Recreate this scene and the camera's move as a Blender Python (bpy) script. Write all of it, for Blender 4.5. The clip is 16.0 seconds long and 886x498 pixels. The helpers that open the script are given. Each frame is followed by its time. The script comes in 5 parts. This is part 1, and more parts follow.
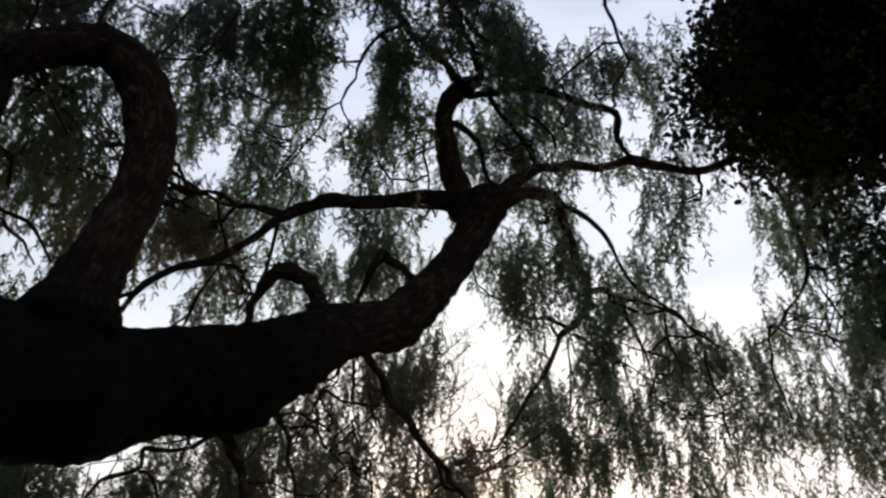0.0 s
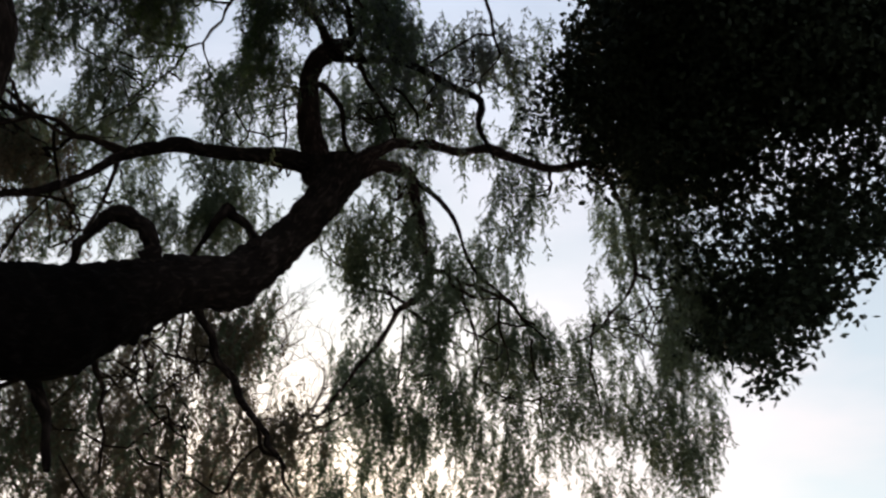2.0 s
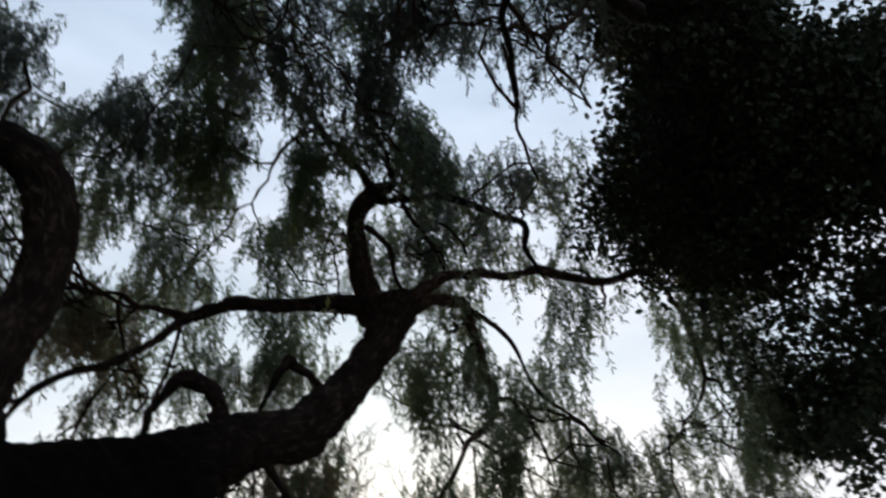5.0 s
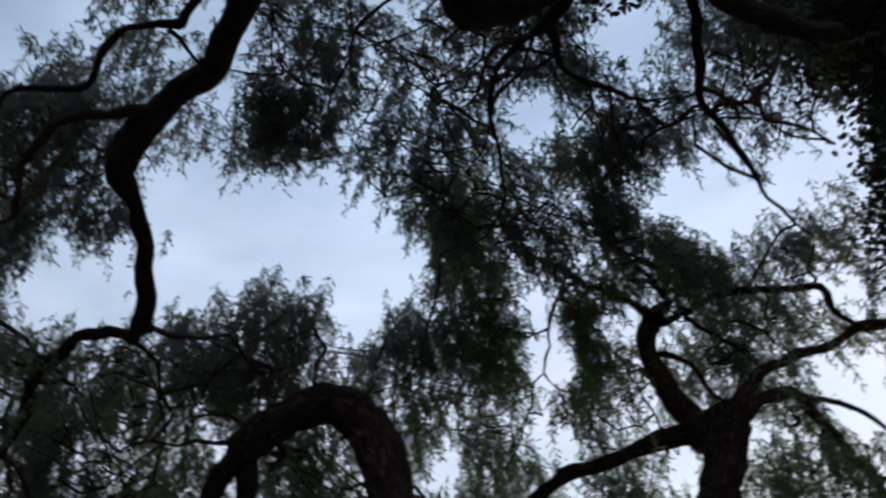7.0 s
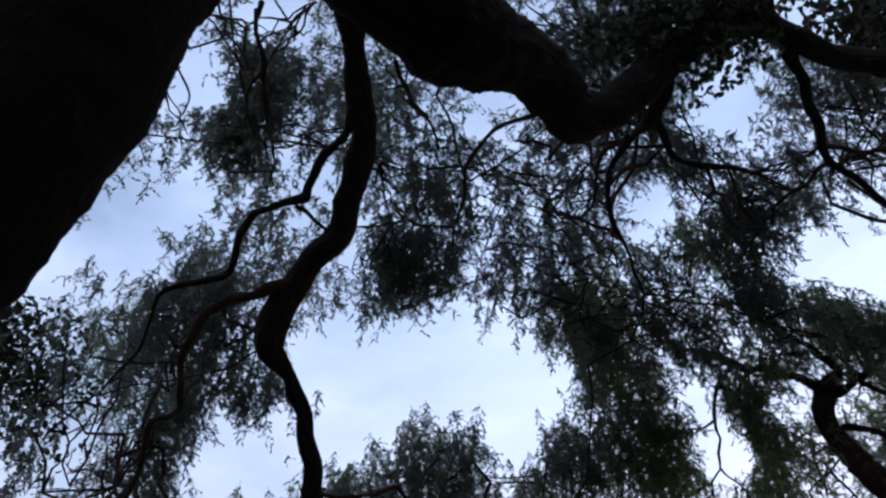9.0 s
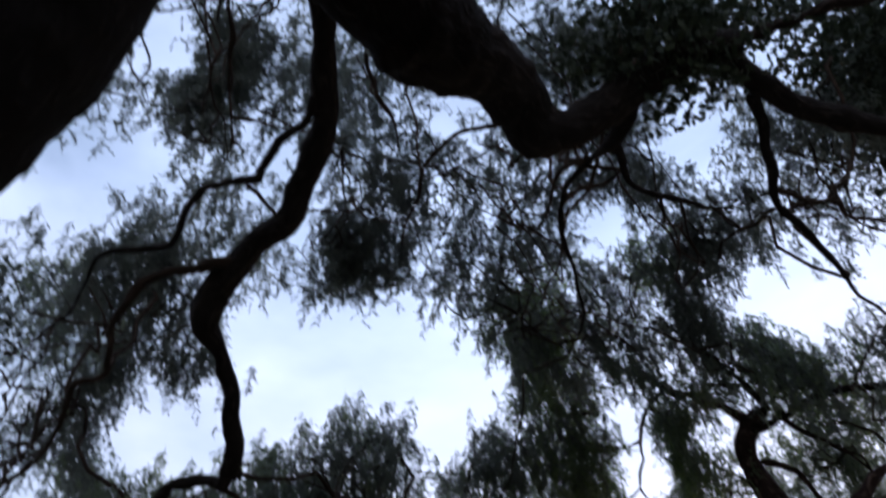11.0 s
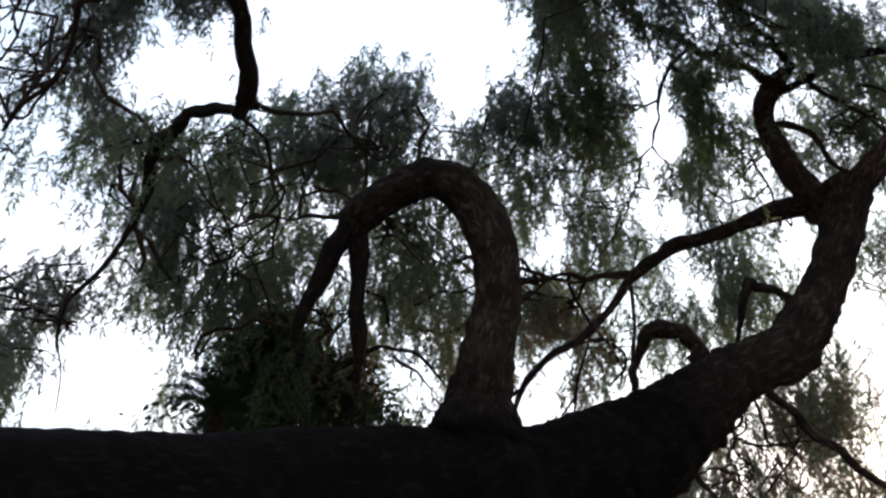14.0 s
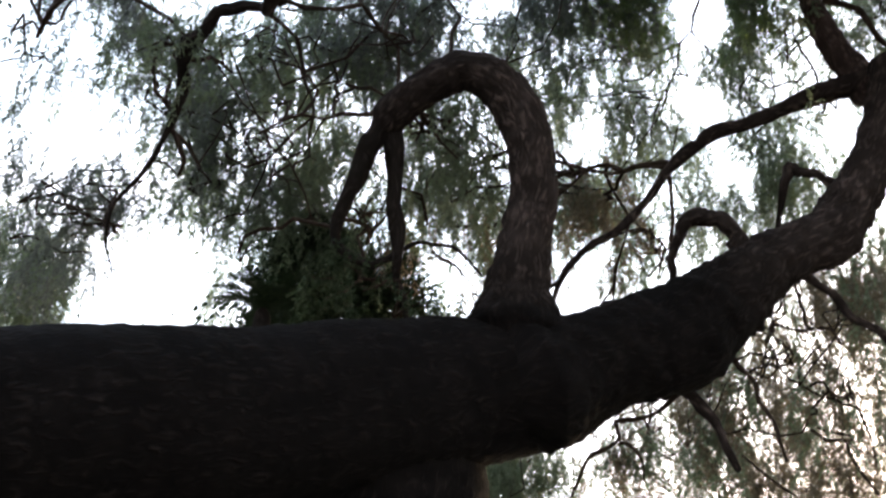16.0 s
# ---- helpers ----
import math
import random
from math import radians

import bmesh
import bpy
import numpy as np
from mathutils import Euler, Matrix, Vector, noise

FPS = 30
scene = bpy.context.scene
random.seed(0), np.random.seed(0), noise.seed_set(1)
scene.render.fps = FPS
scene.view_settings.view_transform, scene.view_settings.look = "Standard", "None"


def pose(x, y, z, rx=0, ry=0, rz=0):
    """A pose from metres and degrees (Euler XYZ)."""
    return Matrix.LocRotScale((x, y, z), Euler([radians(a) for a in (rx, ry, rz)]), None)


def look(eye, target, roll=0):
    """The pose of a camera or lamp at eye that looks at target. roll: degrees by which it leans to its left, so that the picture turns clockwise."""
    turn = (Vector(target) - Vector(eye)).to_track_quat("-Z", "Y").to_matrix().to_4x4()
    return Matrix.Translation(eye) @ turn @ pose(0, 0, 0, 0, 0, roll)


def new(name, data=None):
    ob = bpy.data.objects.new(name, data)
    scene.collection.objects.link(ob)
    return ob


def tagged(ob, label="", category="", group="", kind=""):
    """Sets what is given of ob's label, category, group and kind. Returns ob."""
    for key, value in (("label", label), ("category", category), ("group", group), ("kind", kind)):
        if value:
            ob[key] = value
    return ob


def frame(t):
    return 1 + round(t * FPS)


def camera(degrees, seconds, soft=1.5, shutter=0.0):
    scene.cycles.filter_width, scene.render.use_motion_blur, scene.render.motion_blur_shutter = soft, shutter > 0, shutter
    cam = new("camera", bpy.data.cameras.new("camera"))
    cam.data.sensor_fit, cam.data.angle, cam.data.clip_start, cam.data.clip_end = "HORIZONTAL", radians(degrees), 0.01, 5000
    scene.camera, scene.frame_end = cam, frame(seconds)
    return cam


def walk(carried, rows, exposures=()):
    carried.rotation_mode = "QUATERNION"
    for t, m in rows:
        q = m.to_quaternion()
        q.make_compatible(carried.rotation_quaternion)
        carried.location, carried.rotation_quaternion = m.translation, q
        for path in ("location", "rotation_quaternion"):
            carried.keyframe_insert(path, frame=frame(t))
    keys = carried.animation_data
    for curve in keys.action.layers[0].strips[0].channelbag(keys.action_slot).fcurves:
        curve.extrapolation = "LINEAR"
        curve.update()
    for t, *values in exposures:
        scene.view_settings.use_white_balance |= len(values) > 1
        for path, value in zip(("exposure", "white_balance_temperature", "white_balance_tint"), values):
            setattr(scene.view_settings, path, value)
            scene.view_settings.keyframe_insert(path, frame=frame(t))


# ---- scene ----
cam = camera(55.74, 16.0, soft=2.4, shutter=0.5)
PATH = [
    (0.0, -0.000, 0.000, 1.600, 125.14, -0.88, -0.50),
    (0.5, -0.006, -0.001, 1.609, 124.68, -0.55, -3.16),
    (1.0, -0.005, -0.010, 1.627, 123.61, 0.15, -6.52),
    (1.5, -0.011, -0.033, 1.668, 122.96, -0.04, -9.19),
    (2.0, -0.012, -0.051, 1.699, 122.52, -1.39, -13.40),
    (2.5, -0.007, -0.059, 1.714, 121.77, -2.66, -15.73),
    (3.0, -0.007, -0.060, 1.733, 121.38, -2.85, -17.35),
    (3.2, -0.015, -0.060, 1.738, 121.58, -2.28, -17.13),
    (5.3, -0.046, -0.108, 1.735, 132.63, 2.57, -2.72),
    (5.5, -0.028, -0.100, 1.720, 133.77, 2.96, 0.26),
    (6.0, -0.021, -0.098, 1.692, 137.22, 3.96, 7.64),
    (6.5, -0.054, -0.115, 1.699, 141.25, 4.61, 14.62),
    (7.0, -0.044, -0.125, 1.700, 142.90, 4.09, 22.60),
    (7.5, -0.065, -0.140, 1.714, 144.43, 4.02, 29.76),
    (8.0, -0.072, -0.154, 1.729, 146.70, 3.81, 33.64),
    (8.5, -0.091, -0.165, 1.747, 149.74, 3.53, 36.41),
    (8.7, -0.102, -0.181, 1.754, 150.95, 3.31, 36.55),
    (10.8, 0.011, -0.254, 1.792, 152.08, 1.79, 30.59),
    (11.0, -0.005, -0.225, 1.787, 150.17, 2.12, 28.88),
    (11.5, -0.015, -0.177, 1.776, 144.11, 2.26, 25.94),
    (12.0, -0.052, -0.082, 1.739, 138.03, 1.31, 22.59),
    (12.5, -0.080, -0.064, 1.730, 135.21, 0.82, 21.58),
    (13.0, -0.071, -0.043, 1.708, 132.27, 0.62, 23.99),
    (13.5, -0.078, -0.027, 1.686, 130.49, 0.41, 26.03),
    (14.0, -0.087, -0.021, 1.680, 128.70, -0.10, 28.44),
    (14.5, -0.081, -0.027, 1.675, 126.89, -0.32, 28.96),
    (15.0, -0.082, -0.015, 1.655, 125.96, -0.04, 30.01),
    (15.5, -0.075, -0.006, 1.645, 124.57, -0.27, 30.13),
    (16.0, -0.073, -0.002, 1.615, 122.11, -0.29, 31.63),
]
EXPOSURES = [(0, 1.44, 7300, 10), (3, 1.27, 7100, 10), (5.5, 1.38, 7000, 6), (7, 1.37, 6700, 9), (8.5, 1.58, 6250, 15), (11, 1.84, 6400, 17), (11.5, 1.56, 6450, 17), (12, 1.46, 6550, 15), (12.5, 1.68, 6950, 14), (13, 1.9, 7100, 13), (13.5, 2.3, 7200, 12), (14.5, 2.75, 7150, 11), (16, 3.5, 7150, 11)]
walk(cam, [(r[0], pose(*r[1:])) for r in PATH], EXPOSURES)

# ---- sky and sun: late dusk, the sun low behind the trees ----
world = bpy.data.worlds.new("dusk_sky")
scene.world = world
world.use_nodes = True
wn, wl = world.node_tree.nodes, world.node_tree.links
wn.clear()
sky = wn.new("ShaderNodeTexSky")
sky.sky_type, sky.sun_disc = "NISHITA", False
sky.sun_elevation, sky.sun_rotation = radians(8.5), radians(4)
sky.air_density, sky.dust_density, sky.ozone_density = 1.0, 1.6, 1.9
coord = wn.new("ShaderNodeTexCoord")
squash = wn.new("ShaderNodeMapping")
squash.inputs["Scale"].default_value = (1.0, 1.6, 4.0)
cloud = wn.new("ShaderNodeTexNoise")
cloud.inputs["Scale"].default_value, cloud.inputs["Detail"].default_value = 1.6, 6.0
ramp = wn.new("ShaderNodeMapRange")
ramp.inputs["From Min"].default_value, ramp.inputs["From Max"].default_value = 0.42, 0.75
ramp.inputs["To Min"].default_value, ramp.inputs["To Max"].default_value = 0.16, 0.5
veil = wn.new("ShaderNodeMix")
veil.data_type = "RGBA"
veil.inputs["B"].default_value = (4.8, 5.85, 7.7, 1)
back = wn.new("ShaderNodeBackground")
back.inputs["Strength"].default_value = 0.1
out = wn.new("ShaderNodeOutputWorld")
wl.new(coord.outputs["Generated"], squash.inputs["Vector"])
wl.new(squash.outputs["Vector"], cloud.inputs["Vector"])
wl.new(cloud.outputs["Fac"], ramp.inputs["Value"])
wl.new(ramp.outputs["Result"], veil.inputs["Factor"])
wl.new(sky.outputs["Color"], veil.inputs["A"])
# a thin lilac haze that thickens towards the horizon
height = wn.new("ShaderNodeSeparateXYZ")
low = wn.new("ShaderNodeMapRange")
low.inputs["From Min"].default_value, low.inputs["From Max"].default_value = 0.3, 0.86
low.inputs["To Min"].default_value, low.inputs["To Max"].default_value = 0.6, 0.0
haze = wn.new("ShaderNodeMix")
haze.data_type = "RGBA"
streak = wn.new("ShaderNodeMapRange")
streak.inputs["From Min"].default_value, streak.inputs["From Max"].default_value = 0.4, 0.62
tint = wn.new("ShaderNodeMix")
tint.data_type = "RGBA"
tint.inputs["A"].default_value, tint.inputs["B"].default_value = (3.1, 3.5, 3.9, 1), (4.5, 3.8, 3.75, 1)
wl.new(cloud.outputs["Fac"], streak.inputs["Value"])
wl.new(streak.outputs["Result"], tint.inputs["Factor"])
wl.new(tint.outputs["Result"], haze.inputs["B"])
wl.new(coord.outputs["Generated"], height.inputs["Vector"])
wl.new(height.outputs["Z"], low.inputs["Value"])
wl.new(low.outputs["Result"], haze.inputs["Factor"])
wl.new(veil.outputs["Result"], haze.inputs["A"])
wl.new(haze.outputs["Result"], back.inputs["Color"])
wl.new(back.outputs["Background"], out.inputs["Surface"])
sun = new("sun", bpy.data.lights.new("sun", "SUN"))
sun.data.energy, sun.data.angle, sun.data.color = 0.5, radians(12), (1.0, 0.74, 0.5)
sun.matrix_world = look((2.0, 40.0, 6.5), (0, 0, 1.6))


# ---- materials ----
def material(name):
    m = bpy.data.materials.new(name)
    m.use_nodes = True
    return m, m.node_tree.nodes, m.node_tree.links, m.node_tree.nodes["Principled BSDF"]


def bark(name, dark, light, scale, sheen=0.08, stretch=0.42, thin_tone=1.0):
    """Rough bark in long plates that follow the limb; shade is put into the colour by girth."""
    m, n, l, bsdf = material(name)
    co = n.new("ShaderNodeAttribute")
    co.attribute_name = "along"
    long = n.new("ShaderNodeMapping")
    long.inputs["Scale"].default_value = (1, 1, stretch)
    warp = n.new("ShaderNodeTexNoise")
    warp.inputs["Scale"].default_value, warp.inputs["Detail"].default_value = scale * 0.4, 5
    add = n.new("ShaderNodeMix")
    add.data_type, add.inputs["Factor"].default_value = "VECTOR", 0.12
    plates = n.new("ShaderNodeTexNoise")
    plates.noise_type = "RIDGED_MULTIFRACTAL"
    plates.inputs["Scale"].default_value, plates.inputs["Detail"].default_value = scale, 5
    stain = n.new("ShaderNodeTexNoise")
    stain.inputs["Scale"].default_value, stain.inputs["Detail"].default_value = 7.0, 8
    l.new(co.outputs["Vector"], long.inputs["Vector"])
    l.new(long.outputs["Vector"], warp.inputs["Vector"])
    l.new(long.outputs["Vector"], add.inputs["A"])
    l.new(warp.outputs["Color"], add.inputs["B"])
    l.new(add.outputs["Result"], plates.inputs["Vector"])
    l.new(co.outputs["Vector"], stain.inputs["Vector"])
    mul = n.new("ShaderNodeMath")
    mul.operation = "MULTIPLY_ADD"
    mul.inputs[1].default_value = 0.6
    faint = n.new("ShaderNodeMath")
    faint.operation = "MULTIPLY"
    faint.inputs[1].default_value = 0.32
    l.new(stain.outputs["Fac"], faint.inputs[0])
    l.new(plates.outputs["Fac"], mul.inputs[0])
    l.new(faint.outputs["Value"], mul.inputs[2])
    tone = n.new("ShaderNodeValToRGB")
    tone.color_ramp.elements[0].position, tone.color_ramp.elements[0].color = 0.15, (*dark, 1)
    tone.color_ramp.elements[1].position, tone.color_ramp.elements[1].color = 0.8, (*light, 1)
    l.new(mul.outputs["Value"], tone.inputs["Fac"])
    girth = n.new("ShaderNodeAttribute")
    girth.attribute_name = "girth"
    girth_tone = n.new("ShaderNodeValToRGB")
    # low values paint in the shade of bole, main limb and arch top
    for at, tone_there in ((0.08, thin_tone / 3), (0.128, 0.22), (0.152, 0.37), (0.195, 0.18), (0.3, 0.042)):
        step = girth_tone.color_ramp.elements[0] if at == 0.08 else girth_tone.color_ramp.elements[-1] if at == 0.3 else girth_tone.color_ramp.elements.new(at)
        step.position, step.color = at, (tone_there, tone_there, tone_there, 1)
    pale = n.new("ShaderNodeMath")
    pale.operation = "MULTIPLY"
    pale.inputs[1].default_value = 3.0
    shaded_bark = n.new("ShaderNodeVectorMath")
    shaded_bark.operation = "SCALE"
    l.new(girth.outputs["Fac"], girth_tone.inputs["Fac"])
    l.new(girth_tone.outputs["Color"], pale.inputs[0])
    l.new(tone.outputs["Color"], shaded_bark.inputs[0])
    l.new(pale.outputs["Value"], shaded_bark.inputs["Scale"])
    l.new(shaded_bark.outputs["Vector"], bsdf.inputs["Base Color"])
    bump = n.new("ShaderNodeBump")
    bump.inputs["Strength"].default_value, bump.inputs["Distance"].default_value = 0.9, 0.03
    l.new(mul.outputs["Value"], bump.inputs["Height"])
    l.new(bump.outputs["Normal"], bsdf.inputs["Normal"])
    bsdf.inputs["Roughness"].default_value = 0.95
    bsdf.inputs["Specular IOR Level"].default_value = sheen
    return m


def leafy(name, deep, pale, through_light, gloss=0.45, sheen=0.5):
    m, n, l, bsdf = material(name)
    geo = n.new("ShaderNodeNewGeometry")
    tone = n.new("ShaderNodeValToRGB")
    tone.color_ramp.elements[0].color, tone.color_ramp.elements[1].color = (*deep, 1), (*pale, 1)
    l.new(geo.outputs["Random Per Island"], tone.inputs["Fac"])
    l.new(tone.outputs["Color"], bsdf.inputs["Base Color"])
    bsdf.inputs["Roughness"].default_value = gloss
    bsdf.inputs["Specular IOR Level"].default_value = sheen
    lit = n.new("ShaderNodeBsdfTranslucent")
    l.new(tone.outputs["Color"], lit.inputs["Color"])
    mix = n.new("ShaderNodeMixShader")
    mix.inputs["Fac"].default_value = through_light
    l.new(bsdf.outputs["BSDF"], mix.inputs[1])
    l.new(lit.outputs["BSDF"], mix.inputs[2])
    l.new(mix.outputs["Shader"], n["Material Output"].inputs["Surface"])
    return m


def earth(name):
    m, n, l, bsdf = material(name)
    co = n.new("ShaderNodeTexCoord")
    big, fine = n.new("ShaderNodeTexNoise"), n.new("ShaderNodeTexNoise")
    big.inputs["Scale"].default_value, fine.inputs["Scale"].default_value = 0.35, 14
    fine.inputs["Detail"].default_value = 8
    for k in (big, fine):
        l.new(co.outputs["Object"], k.inputs["Vector"])
    both = n.new("ShaderNodeMath")
    both.operation = "MULTIPLY"
    l.new(big.outputs["Fac"], both.inputs[0])
    l.new(fine.outputs["Fac"], both.inputs[1])
    tone = n.new("ShaderNodeValToRGB")
    tone.color_ramp.elements[0].position, tone.color_ramp.elements[0].color = 0.12, (0.19, 0.165, 0.125, 1)
    tone.color_ramp.elements[1].position, tone.color_ramp.elements[1].color = 0.45, (0.36, 0.31, 0.24, 1)
    l.new(both.outputs["Value"], tone.inputs["Fac"])
    l.new(tone.outputs["Color"], bsdf.inputs["Base Color"])
    bump = n.new("ShaderNodeBump")
    bump.inputs["Distance"].default_value = 0.05
    l.new(fine.outputs["Fac"], bump.inputs["Height"])
    l.new(bump.outputs["Normal"], bsdf.inputs["Normal"])
    bsdf.inputs["Roughness"].default_value = 0.95
    return m


BARK = bark("grey_brown_bark", (0.016, 0.012, 0.011), (0.145, 0.11, 0.098), 30, thin_tone=0.8)
# reddish hue is the bark's own; the added paleness stands for light on it
LIT_REDDISH_BARK = bark("reddish_grey_bark", (0.022, 0.015, 0.014), (0.2, 0.145, 0.13), 30, thin_tone=1.6)
# BARK darkened: shade on overhead limbs, drooping branches and palm trunk put into colour
SHADED_BARK = bark("shaded_grey_brown_bark", (0.012, 0.01, 0.009), (0.055, 0.043, 0.04), 30)
TWIG = bark("dark_twig_bark", (0.025, 0.018, 0.014), (0.09, 0.062, 0.048), 25)
PEPPER = leafy("feathery_green_leaves", (0.064, 0.086, 0.052), (0.148, 0.192, 0.108), 0.58)
# brighter copy of the green leaves: light on the near plumes put into colour
LIT_GREEN = leafy("lit_green_leaves", (0.07, 0.11, 0.04), (0.155, 0.23, 0.085), 0.56)
# greyer, darker copy of the pepper leaves: overhead shade put into the colour
SHADED_PEPPER = leafy("shaded_grey_green_leaves", (0.055, 0.067, 0.057), (0.13, 0.155, 0.124), 0.5)
# browner leaves for the low sprays
BROWNISH = leafy("brown_tinged_feathery_leaves", (0.084, 0.07, 0.045), (0.18, 0.146, 0.088), 0.58)
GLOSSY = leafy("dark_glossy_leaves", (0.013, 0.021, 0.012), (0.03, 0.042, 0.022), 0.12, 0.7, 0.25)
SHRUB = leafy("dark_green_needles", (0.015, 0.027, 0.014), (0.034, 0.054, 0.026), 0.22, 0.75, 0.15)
# out of view; made pale to bounce skylight up onto leaves and bark
EARTH = earth("pale_bounce_earth")


# ---- building blocks ----
def mesh_object(name, verts, faces_flat, size, mat, parent=None, label="", smooth=False, along=None, wood=False):
    """A mesh from an array of corners and a flat array of corner numbers, all faces with the same number of corners."""
    me = bpy.data.meshes.new(name)
    count = len(faces_flat) // size
    me.vertices.add(len(verts))
    me.vertices.foreach_set("co", np.asarray(verts, np.float32).ravel())
    me.loops.add(len(faces_flat))
    me.loops.foreach_set("vertex_index", np.asarray(faces_flat, np.int32))
    me.polygons.add(count)
    me.polygons.foreach_set("loop_start", np.arange(0, count * size, size, dtype=np.int32))
    me.polygons.foreach_set("use_smooth", np.full(count, smooth))
    me.update(calc_edges=True)
    if along is not None:
        flow = me.attributes.new("along", "FLOAT_VECTOR", "POINT")
        flow.data.foreach_set("vector", np.asarray(along, np.float32).ravel())
        girth = me.attributes.new("girth", "FLOAT", "POINT")
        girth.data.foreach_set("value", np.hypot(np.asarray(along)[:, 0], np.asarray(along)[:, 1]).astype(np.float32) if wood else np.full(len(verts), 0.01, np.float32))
    me.materials.append(mat)
    ob = new(name, me)
    if parent:
        ob.parent = parent
        ob.matrix_parent_inverse = parent.matrix_world.inverted()
    return tagged(ob, label)


def thing(name, at, label, category, group=""):
    ob = new(name)
    ob.location = at
    ob.empty_display_size = 0.3
    bpy.context.view_layer.update()
    return tagged(ob, label, category, group)


def smooth_path(points, step):
    """Points of a rounded line through the given ones (x, y, z, radius), a step apart."""
    p = np.array(points, float)
    p = np.vstack([2 * p[0] - p[1], p, 2 * p[-1] - p[-2]])
    p[0, 3], p[-1, 3] = p[1, 3], p[-2, 3]
    rows = []
    for i in range(1, len(p) - 2):
        a, b, c, d = p[i - 1:i + 3]
        n = max(2, int(np.linalg.norm(c[:3] - b[:3]) / step))
        u = np.linspace(0, 1, n, endpoint=False)[:, None]
        rows.append(0.5 * (2 * b + (c - a) * u + (2 * a - 5 * b + 4 * c - d) * u**2 + (3 * b - a - 3 * c + d) * u**3))
    rows.append(p[-2:-1])
    return np.vstack(rows)


def tube(points, sides, rough, step):
    """The corners and faces of a rough round limb with closed, rounded ends."""
    path = smooth_path(points, step)
    ends = []
    for k, way in ((0, -1), (-1, 1)):
        other = path[1] if k == 0 else path[-2]
        out_way = path[k, :3] - other[:3]
        out_way /= np.linalg.norm(out_way) + 1e-9
        cap = path[k].copy()
        cap[:3] += out_way * cap[3] * 0.45
        cap[3] *= 0.55
        ends.append(cap)
    path = np.vstack([ends[0], path, ends[1]])
    girths = path[:, 3].copy()
    girths[0], girths[-1] = girths[1], girths[-2]
    ahead = np.gradient(path[:, :3], axis=0)
    ahead /= np.linalg.norm(ahead, axis=1, keepdims=True) + 1e-9
    side = np.cross(ahead[0], (0.31, 0.17, 0.93))
    verts, along = [], []
    gone = np.concatenate([[0], np.cumsum(np.linalg.norm(np.diff(path[:, :3], axis=0), axis=1))]) + 7 * path[0, 0]
    for i, q in enumerate(path):
        side = side - ahead[i] * (side @ ahead[i])
        side /= np.linalg.norm(side) + 1e-9
        up = np.cross(ahead[i], side)
        for k in range(sides):
            a = 2 * math.pi * k / sides
            ray = side * math.cos(a) + up * math.sin(a)
            at = q[:3] + ray * q[3]
            lump = noise.noise(Vector(at) * (0.9 / max(q[3], 0.03)) * 0.8) * 0.55
            fine = noise.noise(Vector(at * (14, 14, 9))) * 0.5 + noise.noise(Vector(at * (31, 31, 22))) * 0.4
            verts.append(at + ray * rough * (q[3] * lump * 0.8 + min(q[3], 0.2) * fine))
            along.append((math.cos(a) * girths[i], math.sin(a) * girths[i], gone[i]))
    n = len(path)
    faces = []
    for i in range(n - 1):
        for k in range(sides):
            a, b = i * sides + k, i * sides + (k + 1) % sides
            faces += [a, b, b + sides, a + sides]
    for ring in (0, n - 1):
        middle = len(verts)
        verts.append(path[ring, :3])
        along.append((girths[ring], 0, gone[ring]))
        for k in range(0, sides, 2):
            a, b, c = (ring * sides + (k + j) % sides for j in range(3))
            faces += [a, middle, c, b] if ring else [a, b, c, middle]
    return np.array(verts), faces, np.array(along)


WOOD, BEARERS = {}, {}


def kinked(points):
    """The same line with the small bends of grown wood."""
    path = smooth_path(points, 0.12)
    for i in range(1, len(path) - 1):
        at = Vector(path[i, :3]) * 3.1
        path[i, :3] += np.array(noise.noise_vector(at)) * (0.03 + 0.2 * min(path[i, 3], 0.05))
        path[i, :3] += np.array(noise.noise_vector(at * 2.7)) * (0.04 if path[i, 3] < 0.045 else 0.024)
        path[i, 3] *= 1 + 0.4 * noise.noise(at * 1.7) + 0.25 * noise.noise(at * 4.1)
    return path


def limb(tree, name, points, mat=None, rough=None, label=""):
    thick = max(p[3] for p in points)
    sides = 48 if thick > 0.24 else 24 if thick > 0.1 else 12 if thick > 0.05 else 8
    step = 0.03 if thick > 0.12 else 0.06 if thick > 0.05 else 0.08
    rough = rough if rough is not None else (0.13 if thick > 0.4 else 0.25 if thick > 0.1 else 0.36)
    if thick < 0.12:
        slim = 0.66 if thick < 0.045 else 0.72 if thick < 0.065 else 0.8
        points = kinked([(*p[:3], p[3] * slim) for p in points])
    v, f, along = tube(points, sides, rough, step)
    line = smooth_path(points, 0.1)
    bearer = tree
    if name in ("twig", "burr") and BEARERS.get(tree.name):
        gaps = [np.min(np.linalg.norm(p[:, :3] - np.array(points[0][:3]), axis=1)) for p, _ in BEARERS[tree.name]]
        if min(gaps) < 0.5:
            bearer = BEARERS[tree.name][int(np.argmin(gaps))][1]
    WOOD.setdefault(tree.name, []).append(line)
    ob = mesh_object(name, v, f, 4, mat or (TWIG if thick < 0.04 else SHADED_BARK if tree.name == "pepper_tree.001" else BARK), bearer, label, True, along, True)
    if name not in ("twig", "burr", "trunk"):
        BEARERS.setdefault(tree.name, []).append((line, ob))
    return ob


